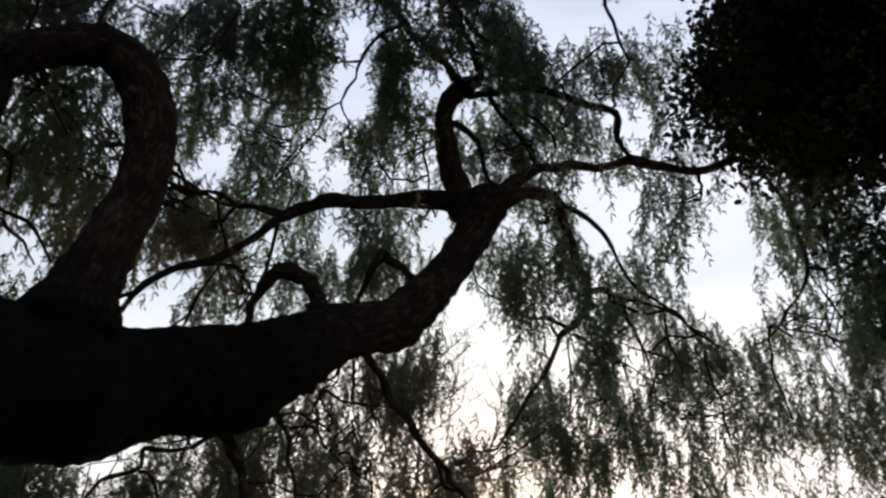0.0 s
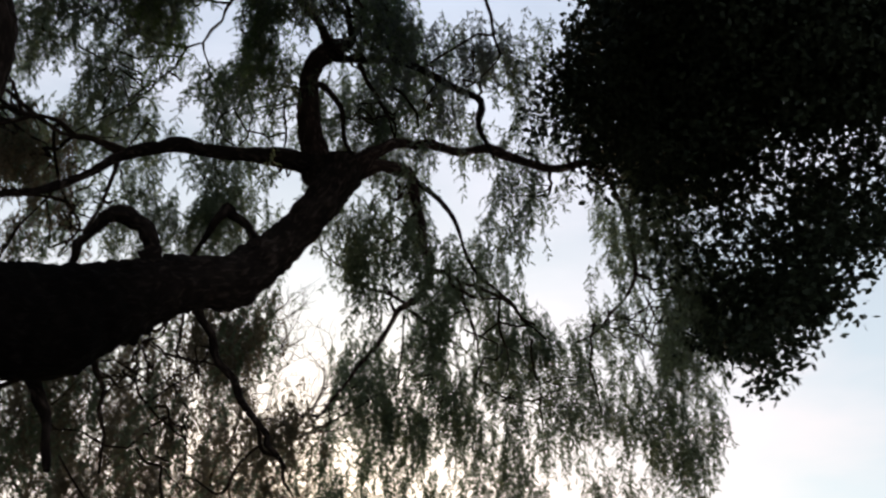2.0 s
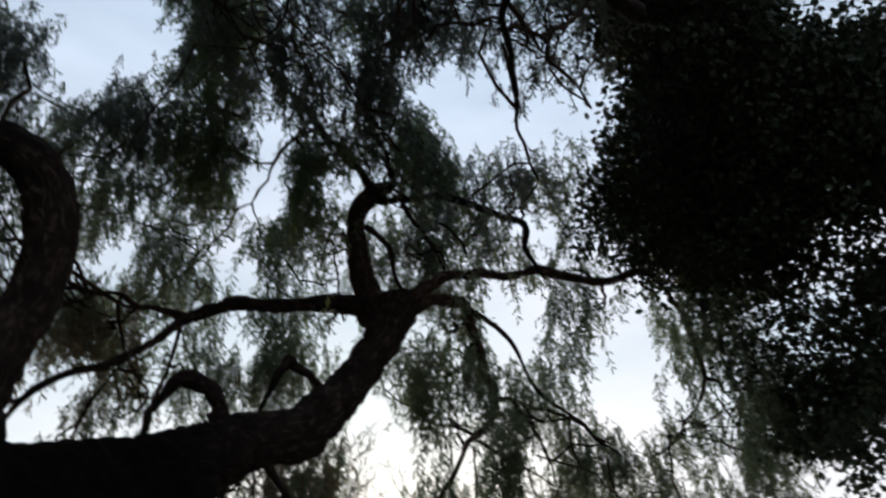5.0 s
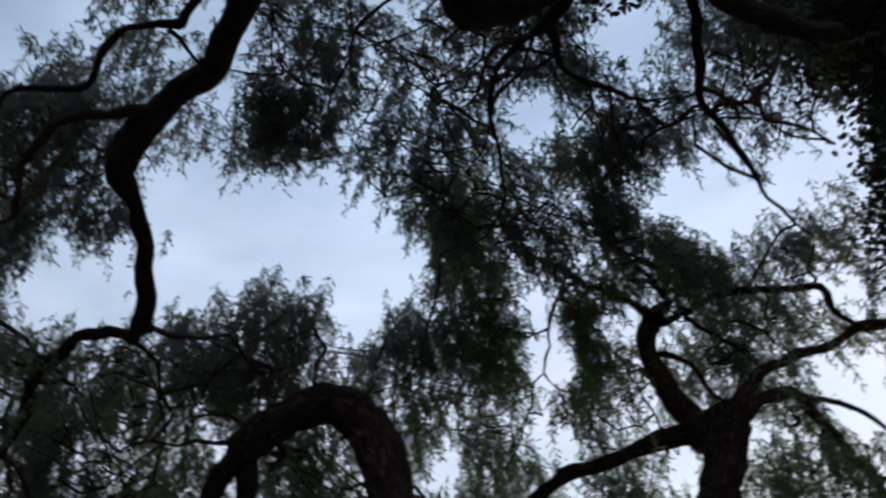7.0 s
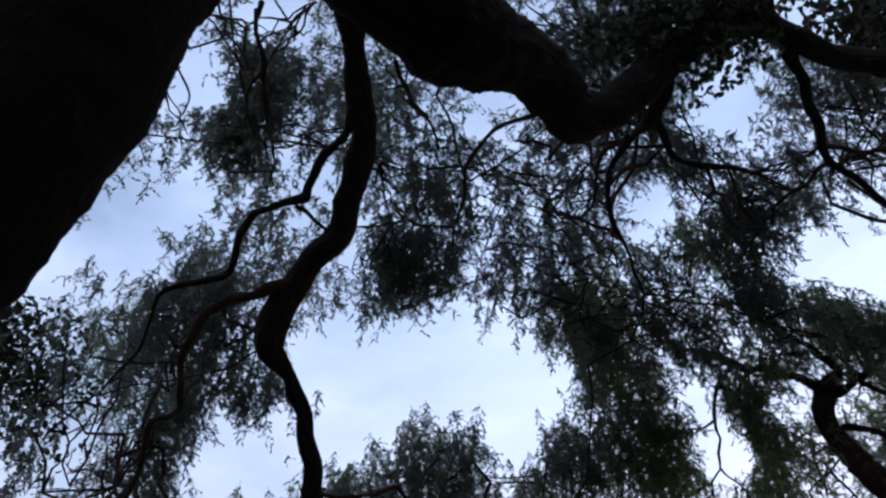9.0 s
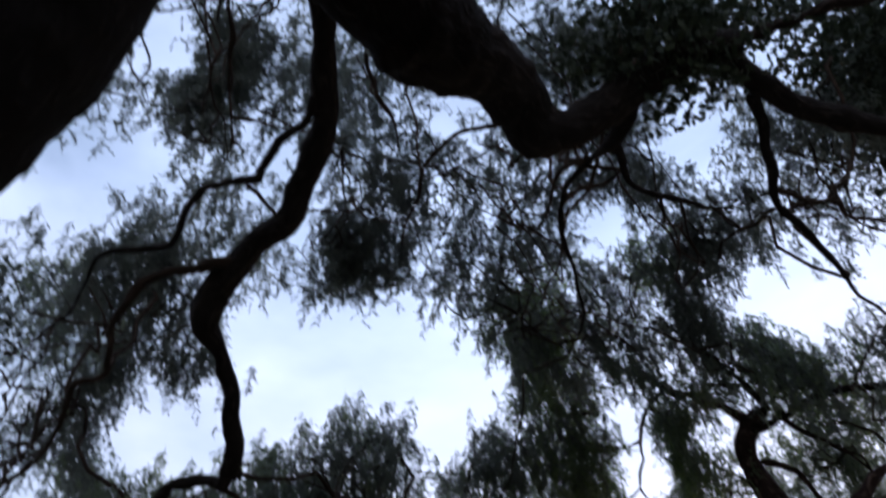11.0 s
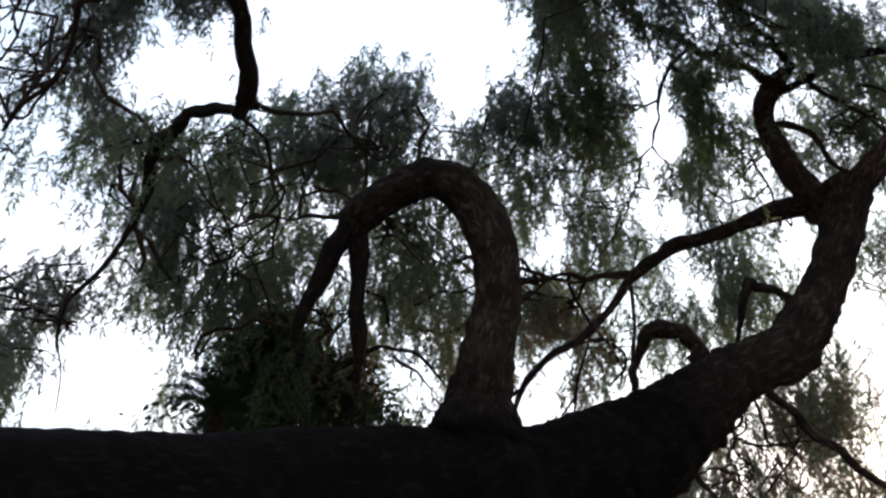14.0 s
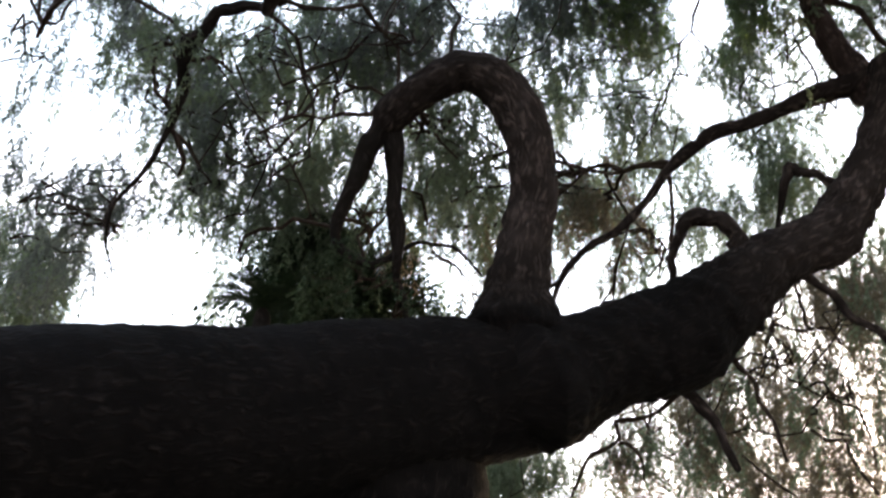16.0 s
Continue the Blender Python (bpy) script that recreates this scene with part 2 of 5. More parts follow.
def feather_strand(rng, length, leaf, leaflets, loose):
    """A hanging twig with drooping feathery leaves down its length: three corners for each leaflet, and for bits of the stem."""
    tris = []
    sway = rng.normal(0, 0.1 + 0.14 * loose, 2)
    bend = rng.normal(0, 0.06 + 0.05 * loose, 2)

    def stem(s):
        return np.array([sway[0] * s + bend[0] * math.sin(3 * s), sway[1] * s + bend[1] * math.sin(3 * s + 1), -s]) * length

    for i in range(4):
        a, b = stem(i / 4), stem((i + 1) / 4)
        tris += [(a + (0.0025, 0, 0), a - (0.0025, 0, 0), b), (a + (0, 0.0025, 0), a - (0, 0.0025, 0), b)]
    n = max(6, int(length / 0.028))
    for i in range(n):
        s = (3 * (i // 3) + 1.5 + rng.normal(0, 0.55)) / n  # leaves sit in tufts of three
        root = stem(s)
        turn = i * 2.4 + rng.normal(0, 0.5)
        droop = rng.uniform(0.8 - 0.45 * loose, 1.4)
        size = leaf * rng.uniform(0.7, 1.15) * (1 - 0.3 * s)
        out_way = np.array([math.cos(turn) * math.cos(droop), math.sin(turn) * math.cos(droop), -math.sin(droop)])
        flat = np.cross(out_way, (math.cos(turn * 3), math.sin(turn * 3), 0.3))
        flat /= np.linalg.norm(flat) + 1e-9
        for k in range(leaflets):
            at = (k + 0.6) / leaflets
            base = root + out_way * size * at
            tip_way = flat * (1 if k % 2 else -1) * rng.uniform(0.25 + 0.3 * loose, 0.55 + 0.4 * loose) + out_way * 0.8 + np.array([0, 0, -0.42]) + rng.normal(0, 0.13 + 0.18 * loose, 3)
            tip_way /= np.linalg.norm(tip_way)
            long = size * (0.46 - 0.08 * loose) * (1.1 - 0.3 * at)
            wide = np.cross(tip_way, rng.normal(0, 1, 3))
            wide *= (0.0074 + 0.0014 * loose) / (np.linalg.norm(wide) + 1e-9)
            tris.append((base + wide, base - wide, base + tip_way * long))
    return np.array(tris).reshape(-1, 3)


RNG = np.random.default_rng(7)
HANGING = [feather_strand(RNG, L, 0.115, 6, 0.4) for L in (0.22, 0.3, 0.34, 0.42, 0.45, 0.52, 0.58, 0.66)]
SPREADING = [feather_strand(RNG, L, 0.108, 6, 0.95) for L in (0.18, 0.26, 0.3, 0.36, 0.4, 0.44, 0.5, 0.6)]
FULL = 330
SIZE = 0.92


def thin_wood(lines, sides=4):
    """Corners and faces of many thin, tapering twigs, each a few points with radii."""
    verts, faces = [], []
    for line in lines:
        p = np.asarray(line)
        ahead = np.gradient(p[:, :3], axis=0)
        ahead /= np.linalg.norm(ahead, axis=1, keepdims=True) + 1e-9
        side = np.cross(ahead, (0.37, 0.83, 0.41))
        side /= np.linalg.norm(side, axis=1, keepdims=True) + 1e-9
        up = np.cross(ahead, side)
        start = len(verts)
        for i in range(len(p)):
            for k in range(sides):
                a = 2 * math.pi * k / sides
                verts.append(p[i, :3] + (side[i] * math.cos(a) + up[i] * math.sin(a)) * p[i, 3])
        for i in range(len(p) - 1):
            for k in range(sides):
                a, b = start + i * sides + k, start + i * sides + (k + 1) % sides
                faces += [a, b, b + sides, a + sides]
    return np.array(verts), faces


def crooked(a, b, ra, rb, rise, n=9):
    """A crooked twig from a to b that first rises, then droops."""
    a, b = np.asarray(a, float), np.asarray(b, float)
    u = np.linspace(0, 1, n)[:, None]
    far = np.linalg.norm(b - a)
    bend = RNG.normal(0, 0.09 * far, 3)
    wob = np.cumsum(RNG.normal(0, 0.06 * far, (n, 3)), axis=0) * np.sin(np.pi * u)
    line = a + (b - a) * u + bend * np.sin(np.pi * u) + wob
    line[:, 2] += rise * far * np.sin(np.pi * u[:, 0])
    return np.hstack([line, ra + (rb - ra) * u])


# the camera's place, and sky gaps set along its lines of sight to fit the view
VIEWPOINT = np.array((0.0, 0.0, 1.65))
GAPS_A = [(0.18, 5.16, 4.65, 0.18), (0.27, 5.35, 4.30, 0.21), (0.27, 5.48, 4.03, 0.15), (1.93, 4.67, 4.84, 0.23), (1.96, 4.83, 4.58, 0.22), (1.16, 4.71, 5.14, 0.19), (-0.83, 4.54, 5.44, 0.14), (-1.57, 4.41, 5.35, 0.12), (-0.64, 4.13, 5.90, 0.15), (0.49, 4.79, 5.18, 0.09), (-0.75, 4.87, 5.02, 0.11), (-0.11, 4.87, 5.10, 0.09), (1.25, 4.23, 5.66, 0.11), (0.80, 3.76, 6.21, 0.24), (1.28, 3.67, 6.17, 0.20), (3.63, 4.32, 3.64, 0.69), (3.89, 3.81, 4.15, 0.53), (3.37, 4.61, 3.39, 0.38), (3.89, 4.17, 3.45, 0.61), (2.30, 5.14, 3.62, 0.09)]
GAPS_B = [(2.51, 5.10, 3.48, 0.09), (2.06, 5.32, 3.40, 0.09), (-2.36, 2.69, 6.49, 0.32), (-2.09, 2.81, 6.54, 0.34), (-1.69, 3.11, 6.51, 0.34), (-1.54, 3.35, 6.39, 0.22), (-1.84, 3.48, 6.18, 0.15), (0.58, 3.60, 6.40, 0.24), (0.77, 3.76, 6.24, 0.18), (1.52, 3.61, 6.17, 0.15), (-2.62, 2.26, 6.62, 0.24), (-2.35, 2.49, 6.63, 0.28), (-2.00, 2.77, 6.62, 0.30), (-1.81, 2.98, 6.55, 0.22), (-1.53, 3.26, 6.46, 0.18), (-1.51, 3.42, 6.35, 0.15), (-3.39, 2.28, 6.12, 0.22), (-3.22, 2.35, 6.21, 0.18), (-3.58, 2.23, 6.00, 0.18), (-3.16, 0.82, 6.81, 0.30)]
GAPS_C = [(-2.78, 0.82, 7.02, 0.20), (-3.61, 0.65, 6.54, 0.14), (-2.19, 0.37, 7.34, 0.15), (-0.22, 2.84, 6.94, 0.20), (0.61, 2.59, 7.03, 0.22), (0.65, 3.62, 6.35, 0.26), (0.73, 3.78, 6.19, 0.20), (-0.76, 1.70, 7.41, 0.18), (-1.99, 1.35, 7.23, 0.11), (-0.61, 3.88, 6.15, 0.15), (-0.66, 4.22, 5.80, 0.15), (-0.20, 4.15, 5.91, 0.11), (-3.37, 2.33, 6.11, 0.30), (-3.22, 2.56, 6.09, 0.18), (-2.79, 2.70, 6.28, 0.22), (-2.60, 2.69, 6.40, 0.18), (-1.66, 3.38, 6.35, 0.18), (-1.50, 3.33, 6.44, 0.22), (-1.86, 3.51, 6.18, 0.13), (-4.29, 2.36, 5.22, 0.22)]
GAPS_D = [(-4.45, 2.28, 5.08, 0.18), (-4.25, 3.16, 4.57, 0.28), (-4.39, 3.17, 4.36, 0.24), (-4.62, 3.01, 4.17, 0.20), (-2.76, 4.42, 4.67, 0.17), (-1.57, 4.40, 5.44, 0.11), (-0.82, 4.84, 5.11, 0.11), (-2.01, 4.87, 4.56, 0.16), (-1.81, 4.85, 4.72, 0.13), (-2.95, 3.58, 5.52, 0.07)]
SHAFTS = np.array(GAPS_A + GAPS_B + GAPS_C + GAPS_D)
SHAFT_WAY = SHAFTS[:, :3] - VIEWPOINT
SHAFT_WIDE = SHAFTS[:, 3] / np.linalg.norm(SHAFT_WAY, axis=1)
SHAFT_WAY /= np.linalg.norm(SHAFT_WAY, axis=1, keepdims=True)


def in_opening(at, margin=0.0):
    """Whether a place lies in one of the sky gaps along the camera's lines of sight, kept free of leaves."""
    way = at - VIEWPOINT
    far = np.linalg.norm(way)
    turn = SHAFT_WAY @ way / far
    return bool(np.any(np.sqrt(np.maximum(0, 1 - turn * turn))[turn > 0] < SHAFT_WIDE[turn > 0] + margin / far))


# lines of sight where leaves are thinned to fit the camera's view (x, y, z, radius, share of the leaves)
THIN_LOW = [(-2.60, 4.29, 5.36, 0.36, 0.80), (-2.67, 4.23, 5.26, 0.46, 0.60), (-0.81, 5.74, 3.76, 0.50, 0.60), (0.14, 5.77, 3.83, 0.46, 0.60), (0.98, 5.76, 3.61, 0.46, 0.65), (-0.48, 4.87, 5.44, 0.33, 0.60), (0.53, 4.97, 5.31, 0.33, 0.70), (2.54, 4.99, 4.25, 0.38, 0.70), (-0.93, 3.99, 6.25, 0.38, 0.50), (-1.45, 4.24, 5.88, 0.29, 0.70), (-0.37, 3.58, 6.74, 0.38, 0.80), (-0.99, 4.59, 5.72, 0.21, 0.80)]
THIN_HIGH = [(-0.65, 4.25, 6.05, 0.25, 0.80), (1.93, 5.44, 3.81, 0.46, 0.75), (1.55, 4.10, 6.00, 0.29, 0.60), (-0.88, 2.28, 7.38, 0.33, 0.60), (1.08, 3.27, 6.77, 0.33, 0.60), (-1.04, 3.46, 6.67, 0.31, 0.50), (0.29, 3.99, 6.35, 0.31, 0.40), (-3.75, 2.79, 5.81, 0.38, 0.70), (-4.20, 2.69, 5.44, 0.42, 0.70), (0.08, 4.90, 6.62, 0.26, 0.30), (0.00, 5.12, 6.28, 0.26, 0.35), (-4.17, 1.85, 5.92, 0.42, 0.45), (-4.25, 2.82, 5.26, 0.29, 0.40)]
THIN = THIN_LOW + THIN_HIGH
THIN_WAY = np.array([t[:3] for t in THIN]) - VIEWPOINT
THIN_WIDE = np.array([t[3] for t in THIN]) / np.linalg.norm(THIN_WAY, axis=1)
THIN_WAY /= np.linalg.norm(THIN_WAY, axis=1, keepdims=True)


def bare(at):
    """Whether a twig is left out: it lies on a thinned line of sight, or in a chink between two drooping tufts."""
    way = (at - VIEWPOINT) / np.linalg.norm(at - VIEWPOINT)
    near = np.arccos(np.clip(THIN_WAY @ way, -1, 1)) < THIN_WIDE
    if any(RNG.random() > THIN[i][4] for i in np.flatnonzero(near)):
        return True
    tuft = noise.noise(Vector(at * (2.6, 2.6, 1.25))) + 0.35 * noise.noise(Vector(at * (6.5, 6.5, 3.5)))
    return RNG.random() > min(1.0, max(0.12, 0.66 + 2.1 * tuft))


def crown_fill(tree, count, turn_range, rise_range, mat=None, scale=1.1):
    """The outer crown: bunches of hanging twigs all over a dome of leaves round the camera's place, but for its sky
    gaps.
    """
    blocks = []
    for _ in range(count):
        turn, rise = radians(RNG.uniform(*turn_range)), RNG.uniform(*[math.sin(radians(r)) for r in rise_range])
        flat = math.sqrt(1 - rise * rise)
        far = min(6.1 / rise, 10.0) * RNG.uniform(0.93, 1.1)
        heart = VIEWPOINT + far * np.array((-math.sin(turn) * flat, math.cos(turn) * flat, rise))
        if in_opening(heart, 0.12):
            continue
        tall = RNG.uniform(0.5, 1.1)
        for k in range(RNG.integers(12, 24)):
            at = heart + (plume(tall) if RNG.random() < 0.6 else RNG.normal(0, 1, 3) * (0.35, 0.35, 0.3))
            if not in_opening(at, 0.08) and not bare(at):
                blocks.append(strand_at(at, RNG.uniform(0.8, 1.2), scale))
    v = np.vstack(blocks)
    return tagged(mesh_object("foliage", v, np.arange(len(v)), 3, mat or PEPPER, tree), kind="stuff")


def wisps(tree, count, turn_range, rise_range, mat, scale=0.85):
    """Thin sprays all over the crown: a few hanging twigs each, that leave only the middle of the openings free."""
    blocks = []
    for _ in range(count):
        turn, rise = radians(RNG.uniform(*turn_range)), RNG.uniform(*[math.sin(radians(r)) for r in rise_range])
        flat = math.sqrt(1 - rise * rise)
        far = min(5.4 / rise, 8.5) * RNG.uniform(0.9, 1.12)
        heart = VIEWPOINT + far * np.array((-math.sin(turn) * flat, math.cos(turn) * flat, rise))
        for k in range(RNG.integers(2, 7)):
            at = heart + RNG.normal(0, 1, 3) * (0.13, 0.13, 0.16)
            if not in_opening(at, -0.035) and not bare(at):
                blocks.append(strand_at(at, RNG.uniform(0.8, 1.2), scale))
    v = np.vstack(blocks)
    return tagged(mesh_object("foliage", v, np.arange(len(v)), 3, mat, tree), kind="stuff")


def plume(tall):
    """A place within a drooping plume of leaves: broad above, narrow below."""
    down = RNG.uniform(-0.5, 0.5)
    wide = 0.135 * tall**0.5 * (1 - 0.9 * (down + 0.15) ** 2) * (1.0 if down < 0.1 else 1.25)
    return np.array((RNG.normal(0, wide), RNG.normal(0, wide), down * tall * 0.66))


def strand_at(heart, drop, scale):
    kinds = SPREADING if RNG.random() < (0.6 if scale < 0.9 else 0.4) else HANGING
    v = kinds[RNG.integers(len(kinds))] * scale
    a = RNG.uniform(0, 2 * math.pi)
    c, s = math.cos(a), math.sin(a)
    turned = np.stack([v[:, 0] * c - v[:, 1] * s, v[:, 0] * s + v[:, 1] * c, v[:, 2] * drop], 1)
    return turned + heart + RNG.normal(0, 1, 3) * (0.03, 0.03, 0.05) * scale - (0, 0, turned[:, 2].min() * 0.5)


def hanging_foliage(tree, sprays, amount=1.0, mat=None, scale=SIZE, wood=True):
    """Bunches of hanging feathery twigs (x, y, z, half width, half height, fullness), each borne by a branchlet of the tree."""
    blocks, twigs = [], []
    paths = np.vstack(WOOD[tree.name])
    for x, y, z, rx, rz, full in sprays:
        area = math.pi * rx * (rz + 0.12)
        count = int(area * full**1.4 * FULL * amount * (1.25 / scale) ** 2 * (1 if scale > 2 else 0.64)) + 3
        middle = np.array((x, y, z + rz * 0.3))
        gap = np.linalg.norm(paths[:, :3] - middle, axis=1)
        root = paths[np.argmin(gap + RNG.normal(0, 0.08, len(gap)))]
        if wood and np.linalg.norm(root[:3] - middle) < 2.2:
            line = crooked(root[:3], middle, min(root[3], 0.016), 0.007, 0.05, 12)
            if not any(in_opening(p[:3], 0.05) for p in line[2:]):
                twigs.append(line)
        carrier = twigs[-1] if twigs else None
        bunches = max(2, count // 16)
        deep = max(rx, 0.35)
        for j in range(bunches):
            way = RNG.normal(0, 1, 3)
            way *= RNG.random() ** (1 / 2.6) / np.linalg.norm(way)
            heart = np.array((x + way[0] * 0.5 * (rx + deep), y + way[1] * 0.5 * (rx + deep), z + way[2] * rz))
            if wood and carrier is not None and j % 3 != 2 and not in_opening(heart, 0.1):
                start = carrier[RNG.integers(4, len(carrier))]
                top = heart + (0, 0, 0.15)
                line = crooked(start[:3], top, 0.0078, 0.003, 0.03, 8)
                if np.linalg.norm(start[:3] - top) < 1.6 and not any(in_opening(p[:3], 0.05) for p in line):
                    twigs.append(line)
            if in_opening(heart, 0.02):
                continue
            for _ in range(max(1, count // bunches)):
                at = heart + (plume(min(1.0, 0.45 + rz)) if RNG.random() < 0.76 else RNG.normal(0, 1, 3) * (0.24, 0.24, 0.2))
                if not in_opening(at, 0.06) and (mat is LIT_GREEN or not bare(at)):
                    blocks.append(strand_at(at, min(1.0, (rz + 0.15) / 0.4) * RNG.uniform(0.75, 1.2), scale))
    if not blocks:
        return None
    v = np.vstack(blocks)
    ob = mesh_object("foliage", v, np.arange(len(v)), 3, mat or PEPPER, tree)
    tagged(ob, "grey-green feathery leaves, shade in their colour" if mat is SHADED_PEPPER else "brown-tinged feathery leaves" if mat is BROWNISH else "hanging feathery green leaves", kind="stuff")
    if twigs:
        v, f = thin_wood(twigs)
        tagged(mesh_object("fine_wood", v, f, 4, TWIG, tree, "", True, v), kind="stuff")
    return ob


def broad_foliage(tree, clumps, amount=1.0, long=0.058, mat=None, every=4200, deep=0.4, anywhere=False):
    """Clumps of small oval leaves (x, y, z, half width, half height, fullness)."""
    parts = []
    for x, y, z, rx, rz, full in clumps:
        n = int(math.pi * rx * rz * full * full * every * amount) + 6
        sprigs = max(3, n // 42)
        way = RNG.normal(0, 1, (sprigs, 3))
        way *= (RNG.random(sprigs) ** (1 / 2.6) / np.linalg.norm(way, axis=1))[:, None]
        hearts = way * (max(rx, deep), max(rx, deep), rz) + (x, y, z)
        hearts = np.array([p for p in hearts if anywhere or not in_opening(p, 0.06)] or hearts[:1])
        n = max(1, int(n * len(hearts) / sprigs))
        at = hearts[RNG.integers(len(hearts), size=n)]
        at = at + RNG.normal(0, 1, (n, 3)) * (1.5 * long, 1.5 * long, 1.1 * long)
        tip = RNG.normal(0, 1, (n, 3)) + (0, 0, -0.5)
        tip /= np.linalg.norm(tip, axis=1)[:, None]
        side = np.cross(tip, RNG.normal(0, 1, (n, 3)))
        side /= np.linalg.norm(side, axis=1)[:, None]
        size = long * RNG.uniform(0.7, 1.25, (n, 1))
        b, c = at + tip * size * 0.35, at + tip * size * 0.75
        w = side * size * 0.27
        parts.append(np.stack([at, b + w, c + w * 0.8, at + tip * size, c - w * 0.8, b - w], 1).reshape(-1, 3))
    v = np.vstack(parts)
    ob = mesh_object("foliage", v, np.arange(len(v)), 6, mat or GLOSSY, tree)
    return tagged(ob, kind="stuff")


# ---- ground ----
def lay_ground():
    rings = [0.0, 1, 2, 3, 4, 5, 6.5, 8, 10, 13, 17, 24, 36, 60, 120, 300, 800, 2500]
    around = 48
    verts, faces = [], []
    for r in rings:
        for k in range(around):
            a = 2 * math.pi * k / around
            p = Vector((r * math.cos(a), r * math.sin(a), 0))
            verts.append((p.x, p.y, 0.07 * noise.noise(p * 0.6) if 0 < r < 60 else 0.0))
    for i in range(len(rings) - 1):
        for k in range(around):
            a, b = i * around + k, i * around + (k + 1) % around
            faces += [a, a + around, b + around, b]
    ob = mesh_object("ground", verts, faces, 4, EARTH, None, "unseen ground under the trees, pale to bounce light up", True)
    tagged(ob, category="ground", kind="structure")


lay_ground()

# ---- the old pepper tree: a stout bole and its long, winding limbs ----
pepper = thing("pepper_tree", (-2.85, 3.95, 0), "old pepper tree with winding limbs and hanging feathery leaves", "tree")
limb(pepper, "trunk", [(-2.92, 3.9, -0.15, 0.98), (-2.92, 3.9, 0.3, 0.8), (-2.92, 3.9, 1.2, 0.68), (-2.92, 3.9, 2.1, 0.63), (-2.92, 3.9, 2.75, 0.62), (-2.88, 3.88, 3.15, 0.6), (-2.85, 3.85, 3.4, 0.4)])
limb(pepper, "main_limb", [(-2.02, 4.04, 3.50, 0.380), (-1.76, 4.32, 3.67, 0.312), (-1.53, 4.57, 3.80, 0.318), (-1.28, 4.75, 3.94, 0.318), (-1.04, 4.88, 4.14, 0.272), (-0.71, 5.02, 4.41, 0.193), (-0.38, 5.18, 4.60, 0.169), (-0.21, 5.26, 4.78, 0.174), (-0.07, 5.27, 4.96, 0.152), (0.11, 5.30, 5.27, 0.144), (0.26, 5.32, 5.58, 0.157), (0.35, 5.30, 5.85, 0.165)], label="thick limb with furrowed bark, shade painted in by girth")
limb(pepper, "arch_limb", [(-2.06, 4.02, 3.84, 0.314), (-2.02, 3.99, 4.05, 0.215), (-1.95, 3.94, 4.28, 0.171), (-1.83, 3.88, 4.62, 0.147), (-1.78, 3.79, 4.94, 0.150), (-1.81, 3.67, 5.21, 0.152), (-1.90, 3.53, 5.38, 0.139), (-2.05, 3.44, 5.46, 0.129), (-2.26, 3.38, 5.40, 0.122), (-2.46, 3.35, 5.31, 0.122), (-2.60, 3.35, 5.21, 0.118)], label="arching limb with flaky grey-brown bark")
limb(pepper, "branch", [(-2.56, 3.34, 5.25, 0.111), (-2.60, 3.45, 5.11, 0.084), (-2.67, 3.57, 4.93, 0.072), (-2.74, 3.75, 4.66, 0.056), (-2.82, 3.90, 4.38, 0.045), (-2.86, 4.02, 4.14, 0.032)], SHADED_BARK, label="drooping branch of the bent limb, bark darkened for shade")
limb(pepper, "branch", [(-2.59, 3.34, 5.23, 0.111), (-2.72, 3.36, 5.11, 0.096), (-2.87, 3.44, 4.92, 0.081), (-3.07, 3.52, 4.73, 0.059), (-3.10, 3.63, 4.56, 0.052), (-3.02, 3.81, 4.50, 0.037), (-2.88, 3.88, 4.55, 0.030), (-2.70, 3.94, 4.63, 0.019), (-2.55, 4.05, 4.62, 0.015), (-2.40, 4.25, 4.44, 0.009)], SHADED_BARK, label="drooping branch of the bent limb, bark darkened for shade")
limb(pepper, "twig", [(-2.56, 3.32, 5.26, 0.029), (-2.71, 3.21, 5.26, 0.022), (-2.89, 3.10, 5.22, 0.018), (-3.13, 2.95, 5.15, 0.014), (-3.26, 2.90, 5.08, 0.011)])
limb(pepper, "twig", [(-2.40, 3.41, 5.29, 0.022), (-2.40, 3.62, 5.24, 0.019), (-2.32, 3.80, 5.10, 0.011)])
limb(pepper, "branch", [(-0.86, 4.86, 4.50, 0.095), (-0.87, 4.80, 4.60, 0.077), (-0.94, 4.74, 4.67, 0.066), (-1.04, 4.71, 4.70, 0.063), (-1.16, 4.72, 4.65, 0.052), (-1.25, 4.78, 4.50, 0.037), (-1.33, 4.86, 4.32, 0.022)])
limb(pepper, "branch", [(-0.24, 5.21, 4.99, 0.054), (-0.28, 5.17, 5.05, 0.050), (-0.39, 5.13, 5.11, 0.051), (-0.46, 5.10, 5.15, 0.047), (-0.54, 5.16, 5.04, 0.039), (-0.67, 5.31, 4.77, 0.027)])
limb(pepper, "branch", [(0.18, 5.33, 5.85, 0.108), (0.01, 5.31, 5.81, 0.092), (-0.16, 5.25, 5.80, 0.084), (-0.37, 5.23, 5.74, 0.076), (-0.56, 5.20, 5.68, 0.067), (-0.84, 5.08, 5.62, 0.063), (-1.03, 5.01, 5.50, 0.063), (-1.21, 5.04, 5.42, 0.059), (-1.34, 5.01, 5.25, 0.046), (-1.57, 4.96, 5.04, 0.037), (-1.82, 4.88, 4.85, 0.032), (-2.02, 4.81, 4.64, 0.028), (-2.18, 4.87, 4.44, 0.020)])
